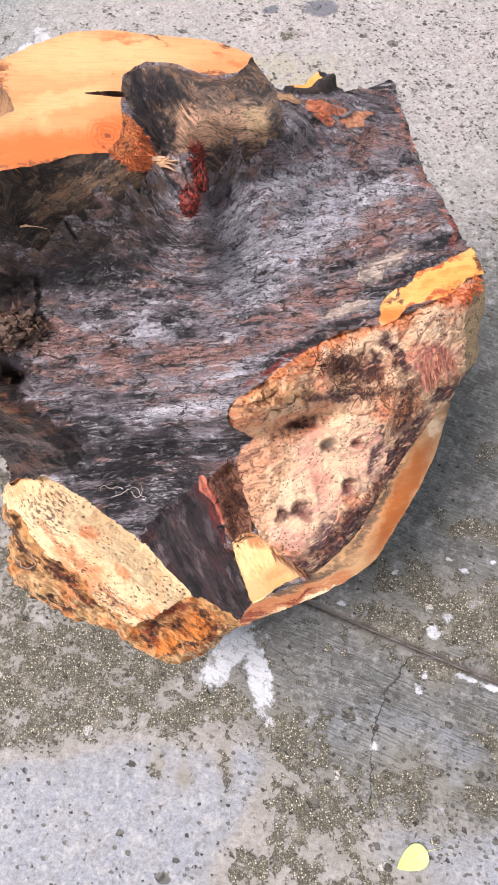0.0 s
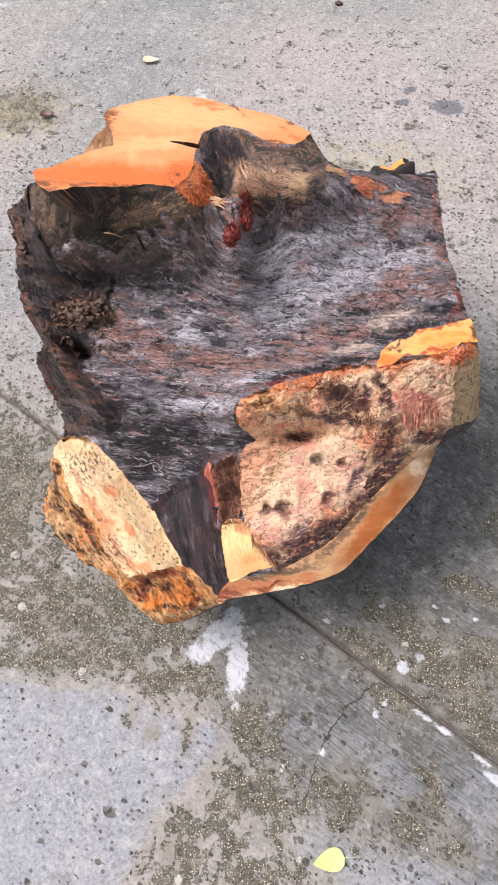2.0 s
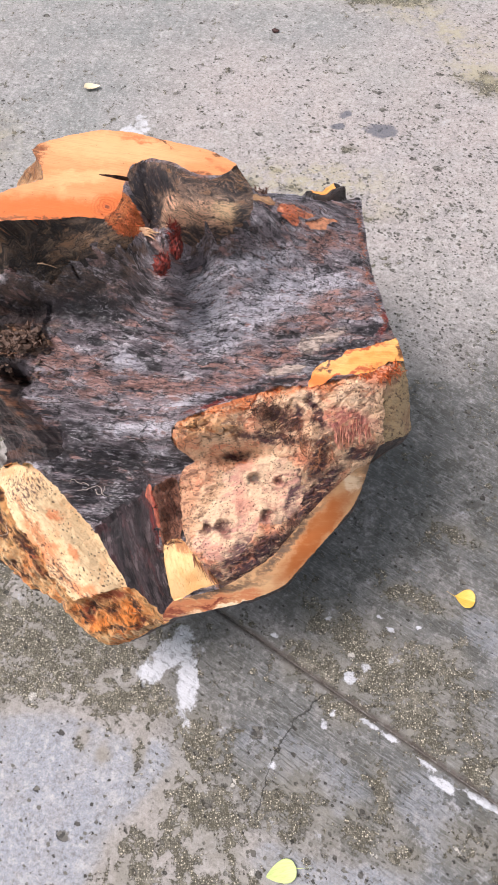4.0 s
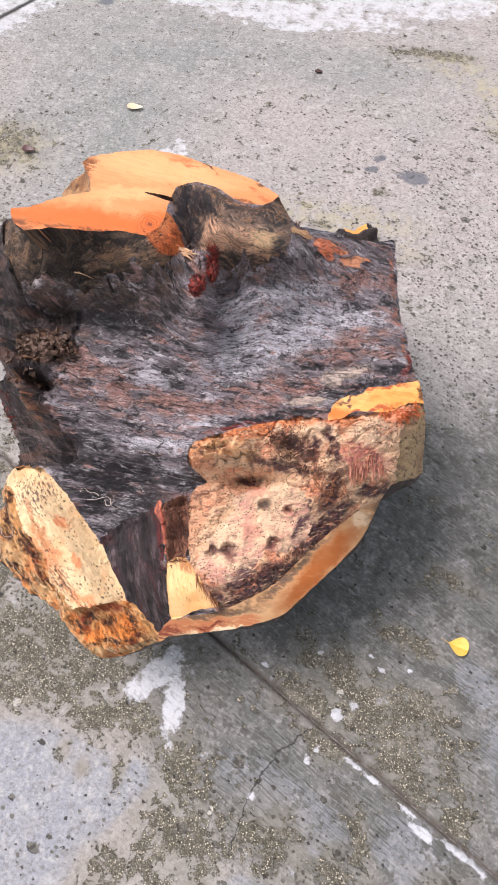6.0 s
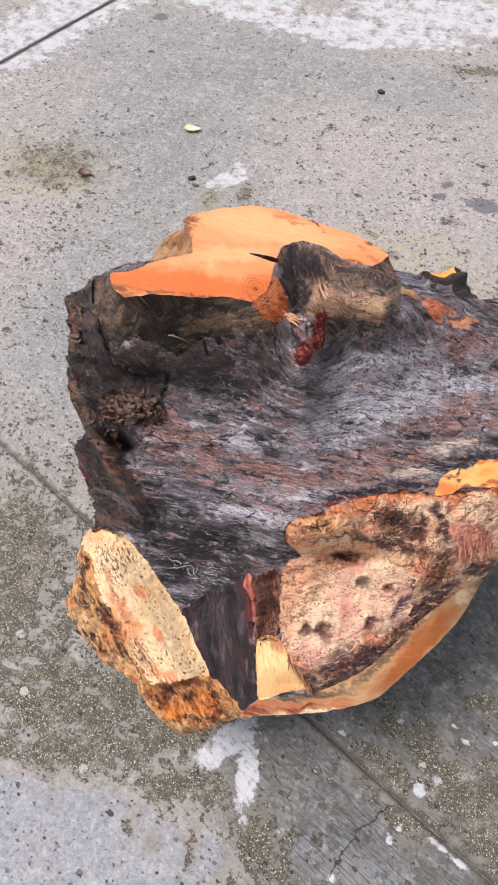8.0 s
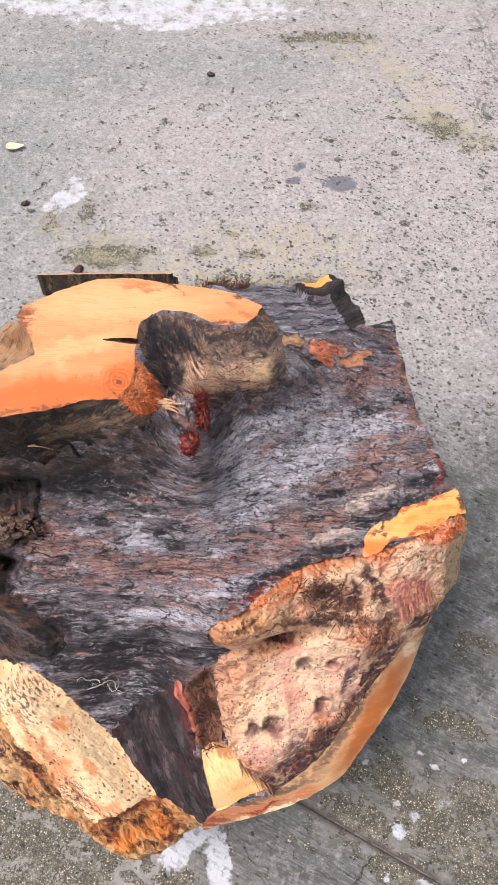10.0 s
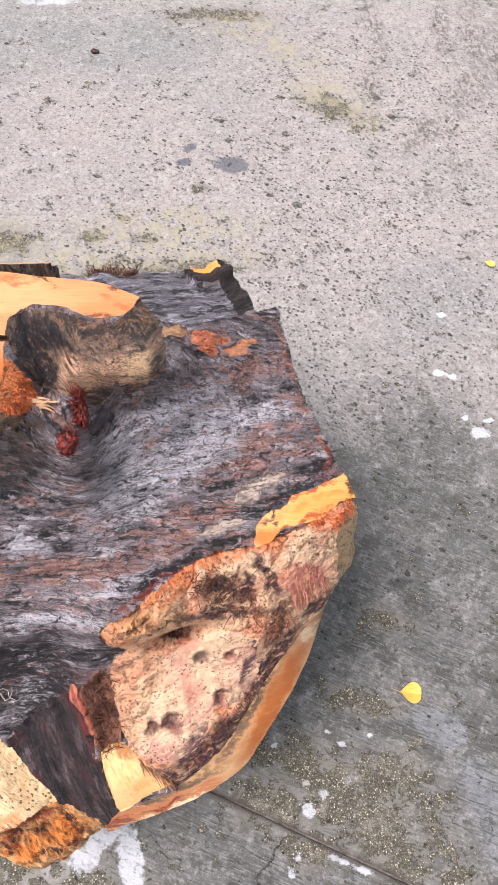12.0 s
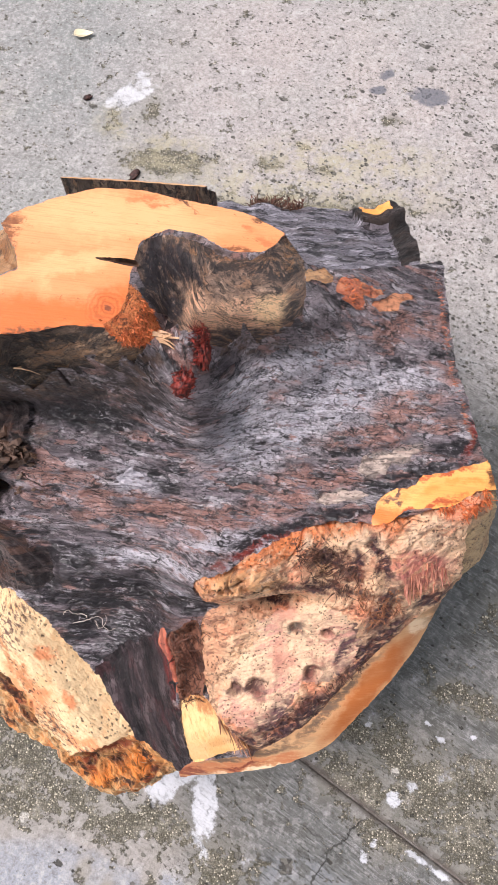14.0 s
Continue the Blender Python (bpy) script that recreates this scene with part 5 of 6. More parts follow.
for hu, hv, hr in ((0.105, -0.138, 0.0105), (0.128, -0.193, 0.0105), (0.062, -0.214, 0.0115), (0.142, -0.140, 0.008), (0.036, -0.222, 0.009)):
    d = np.hypot(pu - hu, (pv - hv) * 1.15)
    head = head - 0.010 * ease(1.25 - d / hr) + 0.002 * np.exp(-((d / hr - 1.25) / 0.3) ** 2)
height = lay("burl_head", head)
bend = pu + 0.03 * fbm(pu * 9, pv * 9, 131, 3)
fold, cross = 0.62 * bend - 0.78 * pv, 0.78 * bend + 0.62 * pv
height = lay("ragged_edge", base + 0.020 * fbm(fold * 14, cross * 48, 130, 4, 0.6) + 0.010 * (0.3 - np.abs(fbm(fold * 10 + 4, cross * 42, 134, 3, 0.6))) + 0.0035 * fbm(fold * 70, cross * 190, 137, 3, 0.6))
height = lay("crumb_bed", base + 0.010 + 0.020 * fbm(pu * 70, pv * 70, 140, 4, 0.65))
height = lay("burl_end", base + 0.004 * fbm(pu * 60, pv * 60, 144, 4, 0.6) + pits)
height = lay("red_lip", base + 0.004 + 0.002 * fbm(pu * 60, pv * 60, 146, 3))
height = lay("splintered_side", np.minimum(base, saw_plane(pu, pv)) - 0.012 + 0.010 * fbm(pu * 60, pv * 60, 147, 4, 0.65))
height = lay("pocket", base - 0.012 * inner["pocket"] + 0.006 * fbm(pu * 90, pv * 90, 88, 3))
height = lay("wedge", base - 0.003 + 0.0006 * fbm(pu * 60, pv * 60, 89, 2))
height = lay("side_cut", base + 0.0005 * fbm(pu * 40, pv * 40, 90, 2))
height = lay("yellow_cut", base + 0.003 + 0.001 * fbm(pu * 60, pv * 60, 91, 2))
ka, kc = grain_of("knob", pu, pv)
height = lay("knob", base + 0.003 * terraces(fbm(ka * 24, kc * 110, 92, 4, 0.6), 5) + 0.004 * fbm(pu * 40, pv * 40, 93, 3) + 0.006 * inner["knob"])
height = lay("tan_chip", base + 0.002 + 0.003 * fbm(pu * 40, pv * 80, 94, 3))
height = lay("scrape_strip", base + 0.004 * fbm(pu * 45, pv * 110, 98, 4, 0.65) + 0.001)
height = lay("scrape", base + 0.006 * fbm(pu * 45, pv * 110, 96, 4, 0.65) + 0.003)
ba, bc = 0.92 * pu + 0.38 * pv + 0.012 * fbm(pu * 22, pv * 22, 101, 3), 0.92 * pv - 0.38 * pu + 0.012 * fbm(pu * 22 + 7, pv * 22, 102, 3)
height = lay("block_bark", base - 0.004 + 0.012 * (0.35 - np.abs(fbm(ba * 14, bc * 48, 97, 4, 0.55))) + 0.006 * fbm(pu * 60, pv * 60, 99, 4, 0.6))
height = lay("torn_corner", base + 0.004 * fbm(pu * 120, pv * 120, 103, 3, 0.6))
near_cut = np.where(zone_sd["sawn_top"] < 0, np.exp(zone_sd["sawn_top"] / 0.02), 0)
height = height + near_cut * np.clip(saw_plane(near["sawn_top"][0], near["sawn_top"][1]) - 0.001 - height, -0.05, 0.05)
height = lay("sawn_top", saw_plane(pu, pv) + 0.0006 * fbm(pu * 30, pv * 200, 100, 2))
height = lay("crack", saw_plane(pu, pv) - 0.012 * ease(zone_sd["crack"] / 0.004))
# the rim turns over where the stump ends
rim = ease(1 - shape_sd / 0.014)
height = height - 0.010 * np.where((zone_sd["sawn_top"] > 0) | (zone_sd["side_cut"] > 0) | (zone_sd["yellow_cut"] > 0), 0, rim)

stump = tagged(new("tree_stump"), "split tree stump, dark wet bark, fresh orange saw cuts", "stump")
flat = np.arange(rows_n * cols_n).reshape(rows_n, cols_n)
quads = np.stack([flat[:-1, :-1], flat[:-1, 1:], flat[1:, 1:], flat[1:, :-1]], -1)
# length along the surface up the slope, so that the grain does not stretch on steep flanks
soft_height = np.where(shape_sd > -0.01, height, base)
for _ in range(14):
    soft_height = (soft_height + np.roll(soft_height, 1, 0) + np.roll(soft_height, -1, 0) + np.roll(soft_height, 1, 1) + np.roll(soft_height, -1, 1)) / 5
climb = np.clip(np.diff(soft_height, axis=0, prepend=soft_height[:1]) / STEP, -1.6, 1.6)
slope_way = np.cumsum(np.sqrt(1 + climb**2), 0) * STEP
slope_way = slope_way - slope_way[int(0.475 / STEP)]
KNOB_WAY = slope_way[int((0.285 + 0.475) / STEP), int((0.035 + 0.425) / STEP)] - 0.285
P_ALL = places(pu.ravel(), pv.ravel(), height.ravel())
for k, key in enumerate(order):
    q = quads[face_zone == k]
    if not len(q):
        continue
    used, inv = np.unique(q, return_inverse=True)
    up = slope_way - (KNOB_WAY if key == "knob" else 0.0) if key in ("block_bark", "splintered_side", "knob") else pv
    a, b = grain_of(key, pu.ravel()[used], up.ravel()[used])
    mesh_of({"bark": "bark_face"}.get(key, key), P_ALL[used].tolist(), inv.reshape(-1, 4).tolist(), LOOKS[key][0], stump, LOOKS[key][1], np.stack([a, b], 1), True, np.stack([pu.ravel()[used], pv.ravel()[used]], 1))


def surface_w(u, v):
    i, j = int(round((v + 0.475) / STEP)), int(round((u + 0.425) / STEP))
    return float(height[min(max(i, 0), rows_n - 1), min(max(j, 0), cols_n - 1)])


# underside: from the rim down to a narrower foot on the ground
rim_w = np.array([surface_w(a, b) for a, b in SHAPE])
top_ring = places(SHAPE[:, 0], SHAPE[:, 1], rim_w - 0.001)
centre = np.array([-0.02, 0.55])
rings, foot_uv = [top_ring], []
along_rim = np.cumsum(np.r_[0, np.hypot(*np.diff(SHAPE, axis=0).T)])
for share in (0.08, 0.2, 0.4, 0.6, 0.8, 0.92, 1.0):
    pull = 1 - 0.34 * ease(np.full(len(SHAPE), share)) - 0.05 * share
    xy = centre + (top_ring[:, :2] - centre) * pull[:, None]
    xy = xy + 0.02 * np.stack([fbm(along_rim * 14, np.full(len(SHAPE), share * 6), 110, 3), fbm(along_rim * 14 + 40, np.full(len(SHAPE), share * 6), 113, 3)], 1) * min(1, share * 4)
    z = top_ring[:, 2] * (1 - share) + 0.002 * share
    rings.append(np.c_[xy, z])
n_rim = len(SHAPE)
verts = np.concatenate(rings)
faces = [(r * n_rim + i, r * n_rim + (i + 1) % n_rim, (r + 1) * n_rim + (i + 1) % n_rim, (r + 1) * n_rim + i) for r in range(len(rings) - 1) for i in range(n_rim)]
faces.append(tuple((len(rings) - 1) * n_rim + i for i in range(n_rim)))
uv = np.concatenate([np.stack([np.full(n_rim, 0.06 * r), along_rim], 1) for r in range(len(rings))])
mesh_of("underside", verts.tolist(), faces, M_FISSURED, stump, "rough bark underside", uv)

# back lobe: bark falling away behind the ridge, with a raised cut rim
nx, ny = 210, 160
X, T = np.meshgrid(np.linspace(0, 1, nx), np.linspace(0, 1, ny))
right = np.interp(T, [0, 0.25, 0.55, 0.8, 1], [0.225, 0.232, 0.236, 0.222, 0.195])
left = np.interp(T, [0, 0.5, 1], [-0.20, -0.16, -0.10])
BX = left + (right - left) * X
BY = 0.64 + 0.38 * T + 0.01 * fbm(BX * 30, T * 0, 120, 3)
BZ = 0.605 - 0.26 * T - 0.022 * np.sin(T * math.pi) + 0.02 * np.exp(-(((BX - right) / 0.022) ** 2)) * ease((T - 0.3) / 0.3)
BZ += 0.006 * fbm(BX * 22, T * 26, 122, 4, 0.6) + 0.003 * np.round(fbm(BX * 30, T * 18, 126, 3) * 4) / 4
rim_in = ease((BX - right + 0.028 + 0.006 * fbm(BX * 40, T * 20, 128, 3)) / 0.006) * ease((T - 0.42) / 0.1)
end_in = ease((BX - right + 0.068) / 0.006) * ease((T - 0.80) / 0.02)
BZ += 0.005 * rim_in + 0.022 * end_in * (1 - 1.3 * ease((T - 0.905) / 0.09))
BZ += 0.006 * rim_in * fbm(BX * 70, T * 26, 129, 3, 0.6)
BZ -= 0.03 * ease((T - 0.95) / 0.05)
idx = np.arange(nx * ny).reshape(ny, nx)
faces = np.stack([idx[:-1, :-1], idx[:-1, 1:], idx[1:, 1:], idx[1:, :-1]], -1).reshape(-1, 4)
pts = np.stack([BX, BY, BZ], -1).reshape(-1, 3)
T_mid, X_off = mid_of(T).ravel(), mid_of(BX - right).ravel()
yellow = (T_mid > 0.872) & (X_off > -0.056) & (X_off < -0.010) & (T_mid < 0.925)
rim_faces = (mid_of(np.maximum(rim_in, end_in)).ravel() > 0.5) & ~yellow
for key, pick, mat, words in (("back_bark", ~yellow & ~rim_faces, M_BACK, "blue grey wet bark falling away at the back"), ("back_rim", rim_faces, M_BLACK, "raised black rim of the back"), ("yellow_end", yellow, M_YELLOW, "small yellow cut at the back corner")):
    used, inv = np.unique(faces[pick], return_inverse=True)
    mesh_of(key, pts[used].tolist(), inv.reshape(-1, 4).tolist(), mat, stump, words, np.stack([BX.ravel(), BY.ravel()], 1)[used], True, np.stack([BX.ravel(), BY.ravel()], 1)[used])
loop = np.concatenate([idx[0, :], idx[1:, -1], idx[-1, -2::-1], idx[-2:0:-1, 0]])
edge = np.stack([BX, BY, BZ], -1).reshape(-1, 3)[loop]
rings = [edge]
for share in (0.15, 0.5, 1.0):
    c = np.array([0.02, 0.78])
    rings.append(np.c_[c + (edge[:, :2] - c) * (1 - 0.28 * share), edge[:, 2] * (1 - share) + 0.002])
n_e = len(edge)
faces = [(r * n_e + i, r * n_e + (i + 1) % n_e, (r + 1) * n_e + (i + 1) % n_e, (r + 1) * n_e + i) for r in range(3) for i in range(n_e)]
run = np.cumsum(np.r_[0, np.linalg.norm(np.diff(edge, axis=0), axis=1)])
mesh_of("back_underside", np.concatenate(rings).tolist(), faces, M_FISSURED, stump, "", np.concatenate([np.stack([np.full(n_e, 0.1 * r), run], 1) for r in range(4)]))


def lump(name, at, size, material, parent, label="", seed=0, rough=0.25, scale=30.0, sub=4, turn=(0, 0, 0)):
    """A broken knot of wood: an uneven rounded lump."""
    bm = bmesh.new()
    bmesh.ops.create_icosphere(bm, subdivisions=sub, radius=1)
    m = Euler([radians(a) for a in turn]).to_matrix()
    for v in bm.verts:
        k = 1 + rough * noise.fractal(v.co * scale * 0.08 + Vector((seed * 3.1, 0, 0)), 1.0, 2.0, 4)
        v.co = m @ Vector((v.co.x * size[0] * k, v.co.y * size[1] * k, v.co.z * size[2] * k)) + Vector(at)
    return part(name, bm, material, parent, label)


def block(name, corners, top, low, material, parent, label="", seed=0, rough=0.004, cap=None, cap_label="", slope=0.0):
    """An upright chunk over a ground outline, with rough sides and a sawn top of its own."""
    ring = outline(corners, 0.003, seed, 0.006)
    n, levels, front = len(ring), 14, ring[:, 1].min()
    verts, faces = [], []
    for k in range(levels + 1):
        t = k / levels
        for i, (x, y) in enumerate(ring):
            d = rough * float(fbm(np.array([i * 0.21]), np.array([t * 9.0]), seed, 3)[0]) if 0 < k < levels else 0.0
            cx, cy = ring.mean(0)
            r = math.hypot(x - cx, y - cy) + 1e-6
            verts.append((x + (x - cx) / r * d, y + (y - cy) / r * d, low + (top - slope * (y - front) - low) * t))
    for k in range(levels):
        for i in range(n):
            j = (i + 1) % n
            faces.append((k * n + i, k * n + j, (k + 1) * n + j, (k + 1) * n + i))
    ob = mesh_of(name, verts, faces, material, parent, label, [(z, i % n * 0.006) for i, (x, y, z) in enumerate(verts)])
    mesh_of(name + "_cut", [(x, y, top - slope * (y - front)) for x, y in ring], [tuple(range(n))], cap or material, parent, cap_label, [(x, y) for x, y in ring], False)
    return ob


block("back_limb", [(-0.268, 0.845), (-0.17, 0.85), (-0.075, 0.85), (-0.07, 0.90), (-0.17, 0.93), (-0.26, 0.90)], 0.566, 0.0, M_CRUMB, stump, "sawn limb standing behind the cut", 140, 0.006, M_BLOCK_BARK, "rough sloping end", 1.3)
block("back_limb_edge", [(-0.268, 0.8425), (-0.17, 0.8475), (-0.075, 0.8475), (-0.075, 0.852), (-0.17, 0.852), (-0.268, 0.847)], 0.5675, 0.52, M_BLOCK_BARK, stump, "", 141, 0.001, M_SIDE, "thin tan sawn edge", 0.6)

# broken red branch stubs
STUBS = ((-0.023, 0.184, 0.006, 0.02, 8, 1), (-0.036, 0.147, 0.007, 0.013, -25, 2))
for su, sv, half, long, turn, seed in STUBS:
    lump("broken_stub", place(su, sv, surface_w(su, sv) + 0.001), (half * 1.3, long, 0.013), M_RED, stump, "dark red broken branch stub", seed, 0.5, 60, 4, (28, 0, turn))


def flake_mesh(seed):
    """A small bent chip of bark with an uneven outline."""
    rnd = random.Random(seed)
    n = 11
    ring = [(math.cos(6.283 * i / n) * rnd.uniform(0.5, 1.1), math.sin(6.283 * i / n) * rnd.uniform(0.35, 0.75)) for i in range(n)]
    bend = rnd.uniform(-0.9, 0.9)
    verts = [(x, y, bend * x * x + side * 0.16 + rnd.uniform(-0.28, 0.28)) for side in (1, -1) for x, y in ring] + [(0, 0, 0.14), (0, 0, -0.1)]
    faces = [(i, (i + 1) % n, 2 * n) for i in range(n)] + [((i + 1) % n + n, i + n, 2 * n + 1) for i in range(n)] + [(i + n, (i + 1) % n + n, (i + 1) % n, i) for i in range(n)]
    me = bpy.data.meshes.new("bark_flake")
    me.from_pydata(verts, [], faces)
    me.materials.append(M_CRUMB)
    return me


flakes_data = [flake_mesh(k) for k in range(7)]
rnd = random.Random(12)
for cu_, cv_, ru_, rv_, count, size in ((-0.275, 0.043, 0.045, 0.016, 60, 0.010), (-0.255, 0.048, 0.03, 0.010, 14, 0.012), (-0.315, 0.0, 0.025, 0.03, 12, 0.009), (-0.37, 0.15, 0.012, 0.05, 7, 0.009), (-0.25, 0.0, 0.03, 0.012, 8, 0.006)):
    for _ in range(count):
        fu, fv = cu_ + rnd.gauss(0, 0.5) * ru_, cv_ + rnd.gauss(0, 0.5) * rv_
        ob = new("bark_flake", flakes_data[rnd.randrange(7)])
        ob.parent = stump
        k = size * rnd.uniform(0.4, 1.3)
        ob.matrix_world = Matrix.LocRotScale(place(fu, fv, surface_w(fu, fv) + 0.001), Euler([rnd.uniform(-0.9, 1.2), rnd.uniform(-0.9, 0.9), rnd.uniform(0, 6.28)]), (k, k, k))


def tuft(name, zone, count, length, radius, way, material, label="", seed=1, spread=0.6, lift=0.0, curl=0.5):
    rnd = random.Random(seed)
    curve = ZONES[zone] if isinstance(zone, str) else outline(zone, 0.001, seed)
    lo, hi = curve.min(0), curve.max(0)
    roots, ways = [], []
    while len(roots) < count:
        u, v = rnd.uniform(lo[0], hi[0]), rnd.uniform(lo[1], hi[1])
        if signed(curve, np.array([u]), np.array([v]))[0][0] > 0 and shape_sd[int(round((v + 0.475) / STEP)), int(round((u + 0.425) / STEP))] > 0.008:
            roots.append(place(u, v, surface_w(u, v) - 0.002 + lift))
            a, b, c = (w + rnd.uniform(-spread, spread) for w in way)
            ways.append(AX_U * a + AX_V * b + AX_W * c)
    return strands(name, roots, ways, length, radius, material, stump, label, seed, curl)


tuft("fibre_tuft", "torn_corner", 1700, 0.0045, 0.0008, (0.25, -0.8, 0.25), M_ORANGE_FIBRE, "torn orange wood fibres", 5, 0.7)
for su, sv, half, long, turn, seed in STUBS:
    rnd = random.Random(40 + seed)
    spots = [(su + rnd.uniform(-half, half), sv + rnd.uniform(-long, long)) for _ in range(150)]
    strands("stub_fibre", [place(a, b, surface_w(a, b) + 0.008) for a, b in spots], [AX_U * rnd.uniform(-0.5, 0.5) + AX_V * rnd.uniform(-0.3, 1.0) + AX_W * rnd.uniform(0.0, 0.6) for _ in spots], 0.009, 0.0008, M_RED, stump, "red splinters", 50 + seed)
tuft("scrape_fibre", "scrape", 90, 0.005, 0.0009, (0.7, 0.2, 0.35), M_ORANGE_FIBRE, "orange torn fibres on the scrape", 19, 0.5)
tuft("bark_splinter", [(-0.235, 0.148), (-0.215, 0.15), (-0.215, 0.146), (-0.235, 0.144)], 2, 0.026, 0.0012, (0.95, 0.15, 0.1), M_PALE_FIBRE, "thin straw coloured splinter on the bark", 21, 0.1)
tuft("splinter", [(-0.076, 0.193), (-0.064, 0.2), (-0.06, 0.194), (-0.072, 0.184)], 8, 0.018, 0.0024, (0.9, -0.1, 0.4), M_PALE_FIBRE, "pale splinters", 6, 0.4)
tuft("fibre_fringe", [(0.245, 0.028), (0.285, 0.045), (0.31, 0.06), (0.315, 0.04), (0.28, 0.022)], 260, 0.011, 0.0009, (0.2, -0.5, 0.7), M_ORANGE_FIBRE, "torn fibres below the yellow cut", 7, 0.6)
tuft("fibre_fringe", [(0.215, -0.035), (0.265, -0.03), (0.275, -0.055), (0.225, -0.07)], 80, 0.017, 0.0017, (0.08, -0.95, 0.16), M_PINK_FIBRE, "pink hanging fibres", 8, 0.16, 0.0, 0.15)
tuft("pocket_fibre_mat", "pocket", 260, 0.014, 0.0008, (0.2, 0.2, 0.8), M_DARK_FIBRE, "dark fibres in the pocket", 9, 0.8)
tuft("dark_fibre_mat", [(0.09, -0.02), (0.15, -0.02), (0.17, -0.06), (0.15, -0.085), (0.10, -0.06)], 520, 0.011, 0.0008, (0.2, -0.3, 0.3), M_DARK_FIBRE, "matted dark fibres", 10, 0.9, 0.0, 1.3)
tuft("pale_splinter_tuft", [(0.120, -0.062), (0.128, -0.048), (0.136, -0.058), (0.128, -0.07)], 22, 0.016, 0.0009, (0.0, 0.5, 0.7), M_PALE_FIBRE, "pale splinters standing in the pit", 22, 0.7)


def rootlet(u, v, turn, length, seed):
    """A thin root that wanders over the bark."""
    rnd = random.Random(seed)
    verts, faces = [], []
    for k in range(26):
        turn += rnd.uniform(-0.7, 0.7)
        u, v = u + math.cos(turn) * length / 26, v + math.sin(turn) * length / 26
        c = place(u, v, surface_w(u, v) + 0.002 + 0.003 * rnd.random())
        r = 0.0008 * (1 - 0.6 * k / 26)
        verts += [c + AX_U * r, c - AX_U * 0.5 * r + AX_V * r, c - AX_U * 0.5 * r - AX_V * r]
    for k in range(25):
        faces += [(3 * k + j, 3 * k + (j + 1) % 3, 3 * k + 3 + (j + 1) % 3, 3 * k + 3 + j) for j in range(3)]
    return mesh_of("rootlet", verts, faces, M_ROOT, stump, "thin pale curled rootlet")


for ru, rv, turn, length, seed in ((-0.188, -0.182, 0.3, 0.07, 1), (-0.168, -0.175, 1.9, 0.04, 2), (-0.160, -0.178, -0.4, 0.035, 3), (-0.325, -0.245, -0.5, 0.06, 4)):
    rootlet(ru, rv, turn, length, seed)
tuft("edge_splinter", [(0.222, 0.30), (0.228, 0.30), (0.247, 0.2), (0.262, 0.16), (0.284, 0.10), (0.277, 0.10), (0.255, 0.16), (0.240, 0.2)], 260, 0.007, 0.0008, (1.0, 0.1, -0.1), M_PINK_FIBRE, "reddish torn fibres along the edge", 23, 0.5)

tuft("limb_fibre", "limb_side", 36, 0.012, 0.0009, (0.7, -0.7, 0.08), M_BROWN_FIBRE, "torn brown fibres on the limb", 12, 0.35)
tuft("pale_limb_fibre", "limb_side", 50, 0.010, 0.0009, (0.6, -0.65, 0.15), M_PALE_FIBRE, "torn pale fibres on the limb", 13, 0.5)
tuft("bark_shred", [(-0.385, -0.02), (-0.345, -0.03), (-0.335, -0.09), (-0.37, -0.09)], 40, 0.010, 0.0009, (-0.5, -0.5, 0.3), M_RED, "red shreds at the ragged edge", 15, 0.5)
tuft("dark_fibre_mat", [(0.16, -0.05), (0.21, -0.06), (0.22, -0.10), (0.19, -0.12), (0.17, -0.09)], 200, 0.011, 0.0009, (0.1, -0.7, 0.25), M_BROWN_FIBRE, "brown hanging fibres", 16, 0.6, 0.0, 1.0)
tuft("burl_shred", [(0.10, -0.245), (0.20, -0.17), (0.19, -0.19), (0.10, -0.26)], 110, 0.010, 0.0009, (0.4, -0.5, 0.4), M_DARK_FIBRE, "dark shreds along the burl rim", 17, 0.7)
tuft("wedge_splinter", [(0.005, -0.248), (0.02, -0.255), (0.055, -0.30), (0.04, -0.29)], 22, 0.03, 0.0016, (0.6, -0.75, 0.15), M_BROWN_FIBRE, "brown splinters beside the wedge", 18, 0.25)

rnd = random.Random(31)
strands("back_fringe", [(rnd.uniform(-0.03, 0.06), 1.0 + rnd.uniform(-0.02, 0.02), 0.345 + rnd.uniform(-0.012, 0.008)) for _ in range(420)], [(rnd.uniform(-0.7, 0.7), rnd.uniform(0, 0.8), rnd.uniform(0.1, 0.7)) for _ in range(420)], 0.009, 0.0017, M_DARK_FIBRE, stump, "dark torn fibres at the back edge", 32, 0.9)

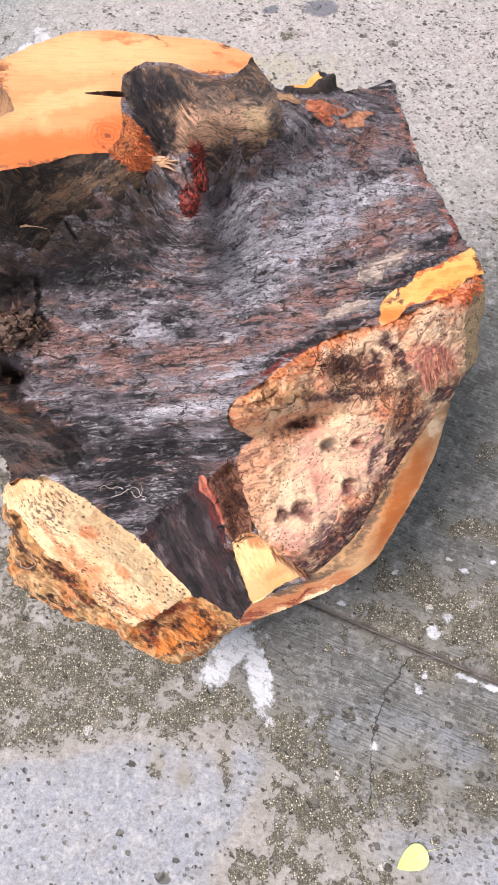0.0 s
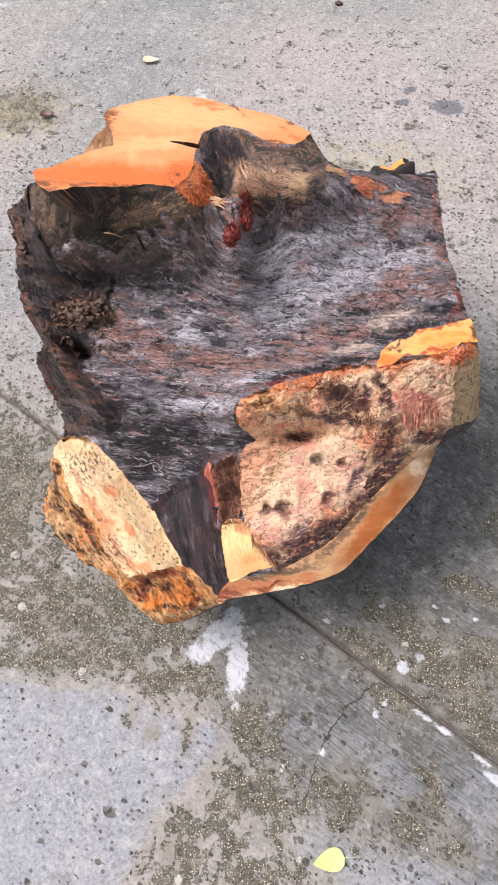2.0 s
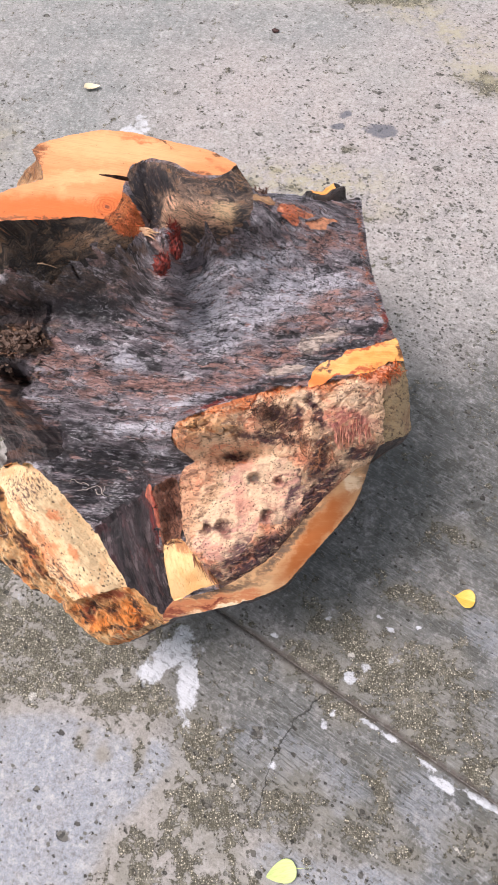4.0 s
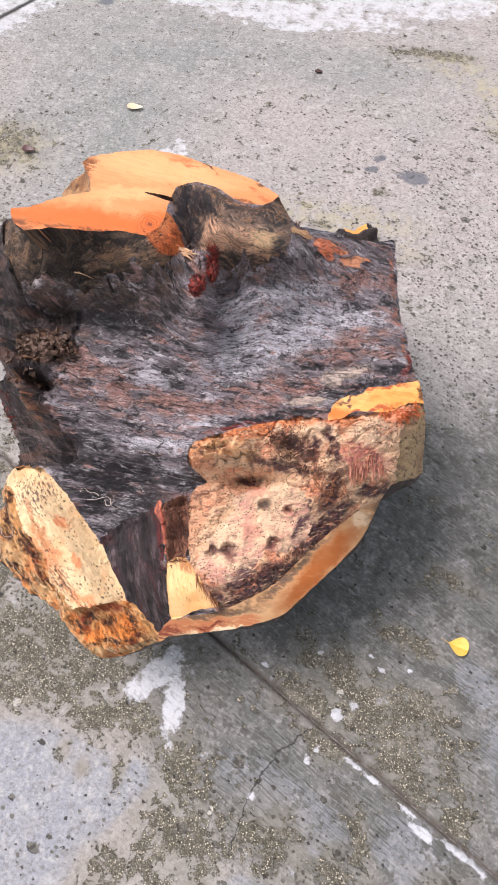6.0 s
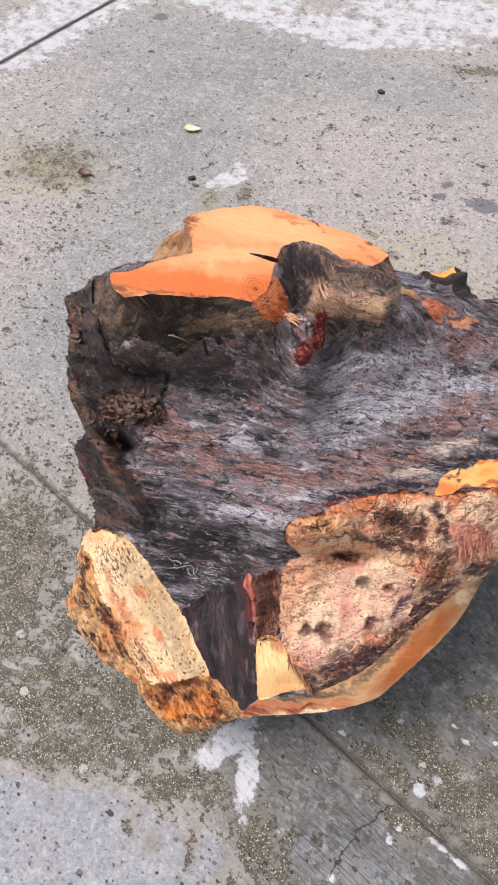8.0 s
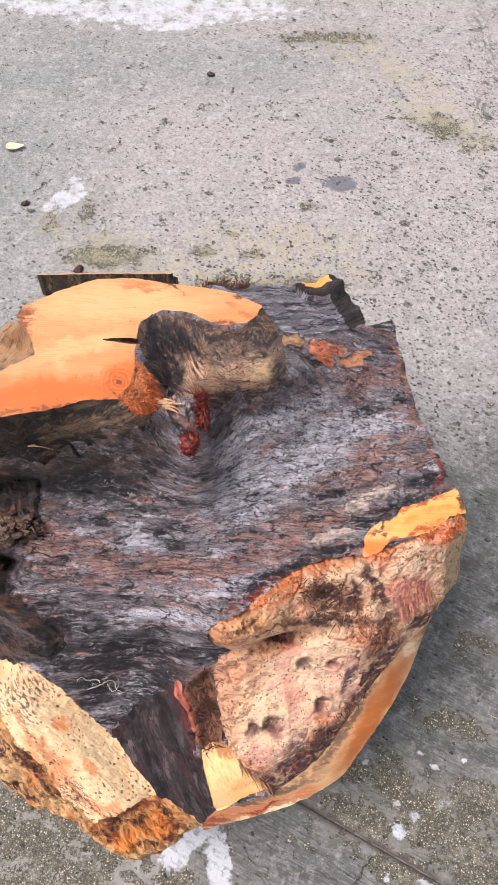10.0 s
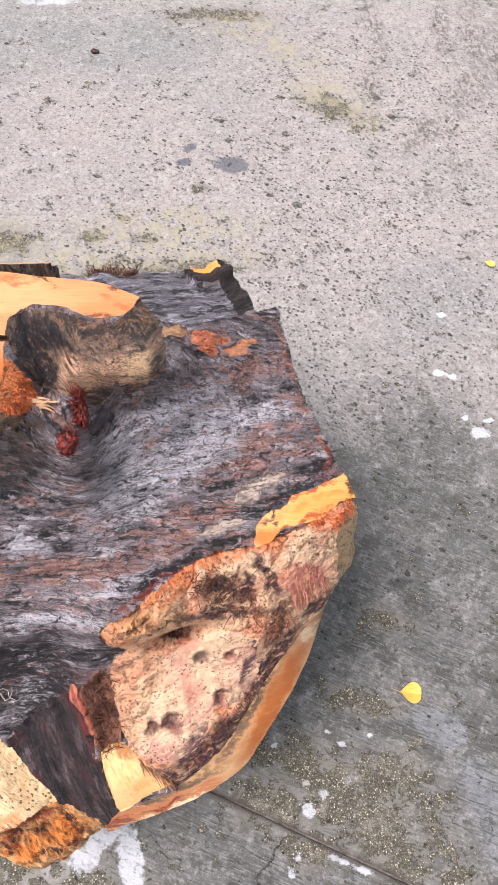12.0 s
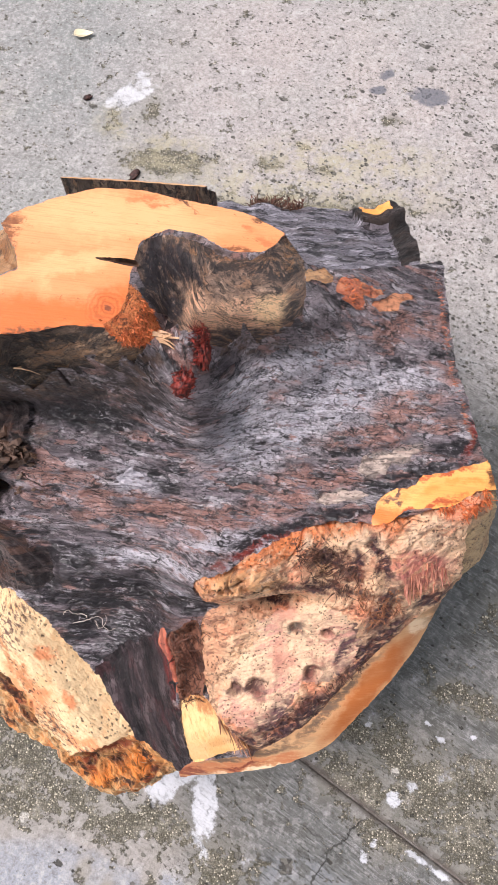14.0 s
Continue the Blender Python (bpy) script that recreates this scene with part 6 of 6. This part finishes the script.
# ---- leaves ----
def leaf(name, at, turn, size, width, color, dark, label, tip=0.35, curl=0.15, stalk=0.4, kind="pointed"):
    mat = Nodes(name + "_skin")
    p = mat.put("ShaderNodeTexCoord", out="Object")
    vein = mat.noise(mat.scaled(p, 60, 400), 1.0, 3)
    mat = mat.finish(mat.mix(mat.step(vein, 0.4, 0.7), color, dark), 0.45, vein, 0.0004, 0.5)
    n, m = 18, 8
    verts, faces = [], []
    for i in range(n + 1):
        t = i / n
        half = width * (math.sin(math.pi * t**0.62) ** 0.8 if kind == "pointed" else math.sin(0.5 * math.pi * min(1, t * 1.6)) ** 1.1 * (1 if t < 0.6 else math.sqrt(max(0, 1 - ((t - 0.6) / 0.4) ** 2))))
        for j in range(-m, m + 1):
            s = j / m
            verts.append((size * t, half * s, 0.003 + curl * (half * abs(s)) + 0.25 * curl * size * (2 * t - 1) ** 2))
    w = 2 * m + 1
    for i in range(n):
        for j in range(2 * m):
            faces.append((i * w + j, (i + 1) * w + j, (i + 1) * w + j + 1, i * w + j + 1))
    ob = tagged(new(name), label, "leaf", "fallen leaves")
    blade = mesh_of("blade", verts, faces, mat, ob)
    thick = blade.modifiers.new("thickness", "SOLIDIFY")
    thick.thickness = 0.0006
    strands("stalk", [(0.002, 0, 0.004)], [(-1, 0.25, 0.02)], size * stalk, 0.0011, mat, ob, seed=2, curl=0.2)
    ob.matrix_world = pose(at[0], at[1], 0.0005, 0, 0, turn)
    return ob


leaf("fallen_leaf", (0.219, -0.222), 200, 0.054, 0.0185, (0.55, 0.64, 0.24), (0.46, 0.56, 0.18), "fresh light green leaf lying on the concrete")
leaf("fallen_leaf", (0.5, 0.283), -12, 0.040, 0.0195, (0.80, 0.52, 0.10), (0.70, 0.42, 0.07), "yellow folded fan shaped leaf on the concrete", kind="fan", curl=0.5)
leaf("fallen_leaf", (-0.572, 1.785), 10, 0.05, 0.014, (0.72, 0.62, 0.42), (0.62, 0.5, 0.32), "dry pale curled leaf on the concrete", curl=0.5, stalk=0.1)
leaf("fallen_leaf", (-0.82, 1.525), 5, 0.04, 0.014, (0.11, 0.05, 0.045), (0.07, 0.03, 0.03), "dry dark brown leaf on the concrete", curl=0.5, stalk=0.1)
leaf("fallen_leaf", (0.974, 1.295), 150, 0.028, 0.010, (0.80, 0.62, 0.12), (0.70, 0.5, 0.08), "small yellow leaf lying on the concrete", curl=0.4, stalk=0.2)

# ---- chips on the concrete ----
for cx, cy, size, turn, seed in ((-0.497, 1.58, 0.011, 20, 61), (-0.343, 1.355, 0.015, 70, 62), (-0.014, 2.111, 0.012, -15, 63)):
    chip = tagged(new("wood_chip"), "small dark reddish brown chip of bark on the concrete", "wood chip", "scattered chips")
    lump("body", (0, 0, 0.0035), (size, 0.6 * size, 0.0045), M_CHIP, chip, "", seed, 0.6, 50, 3)
    chip.matrix_world = pose(cx, cy, 0, 0, 0, turn)
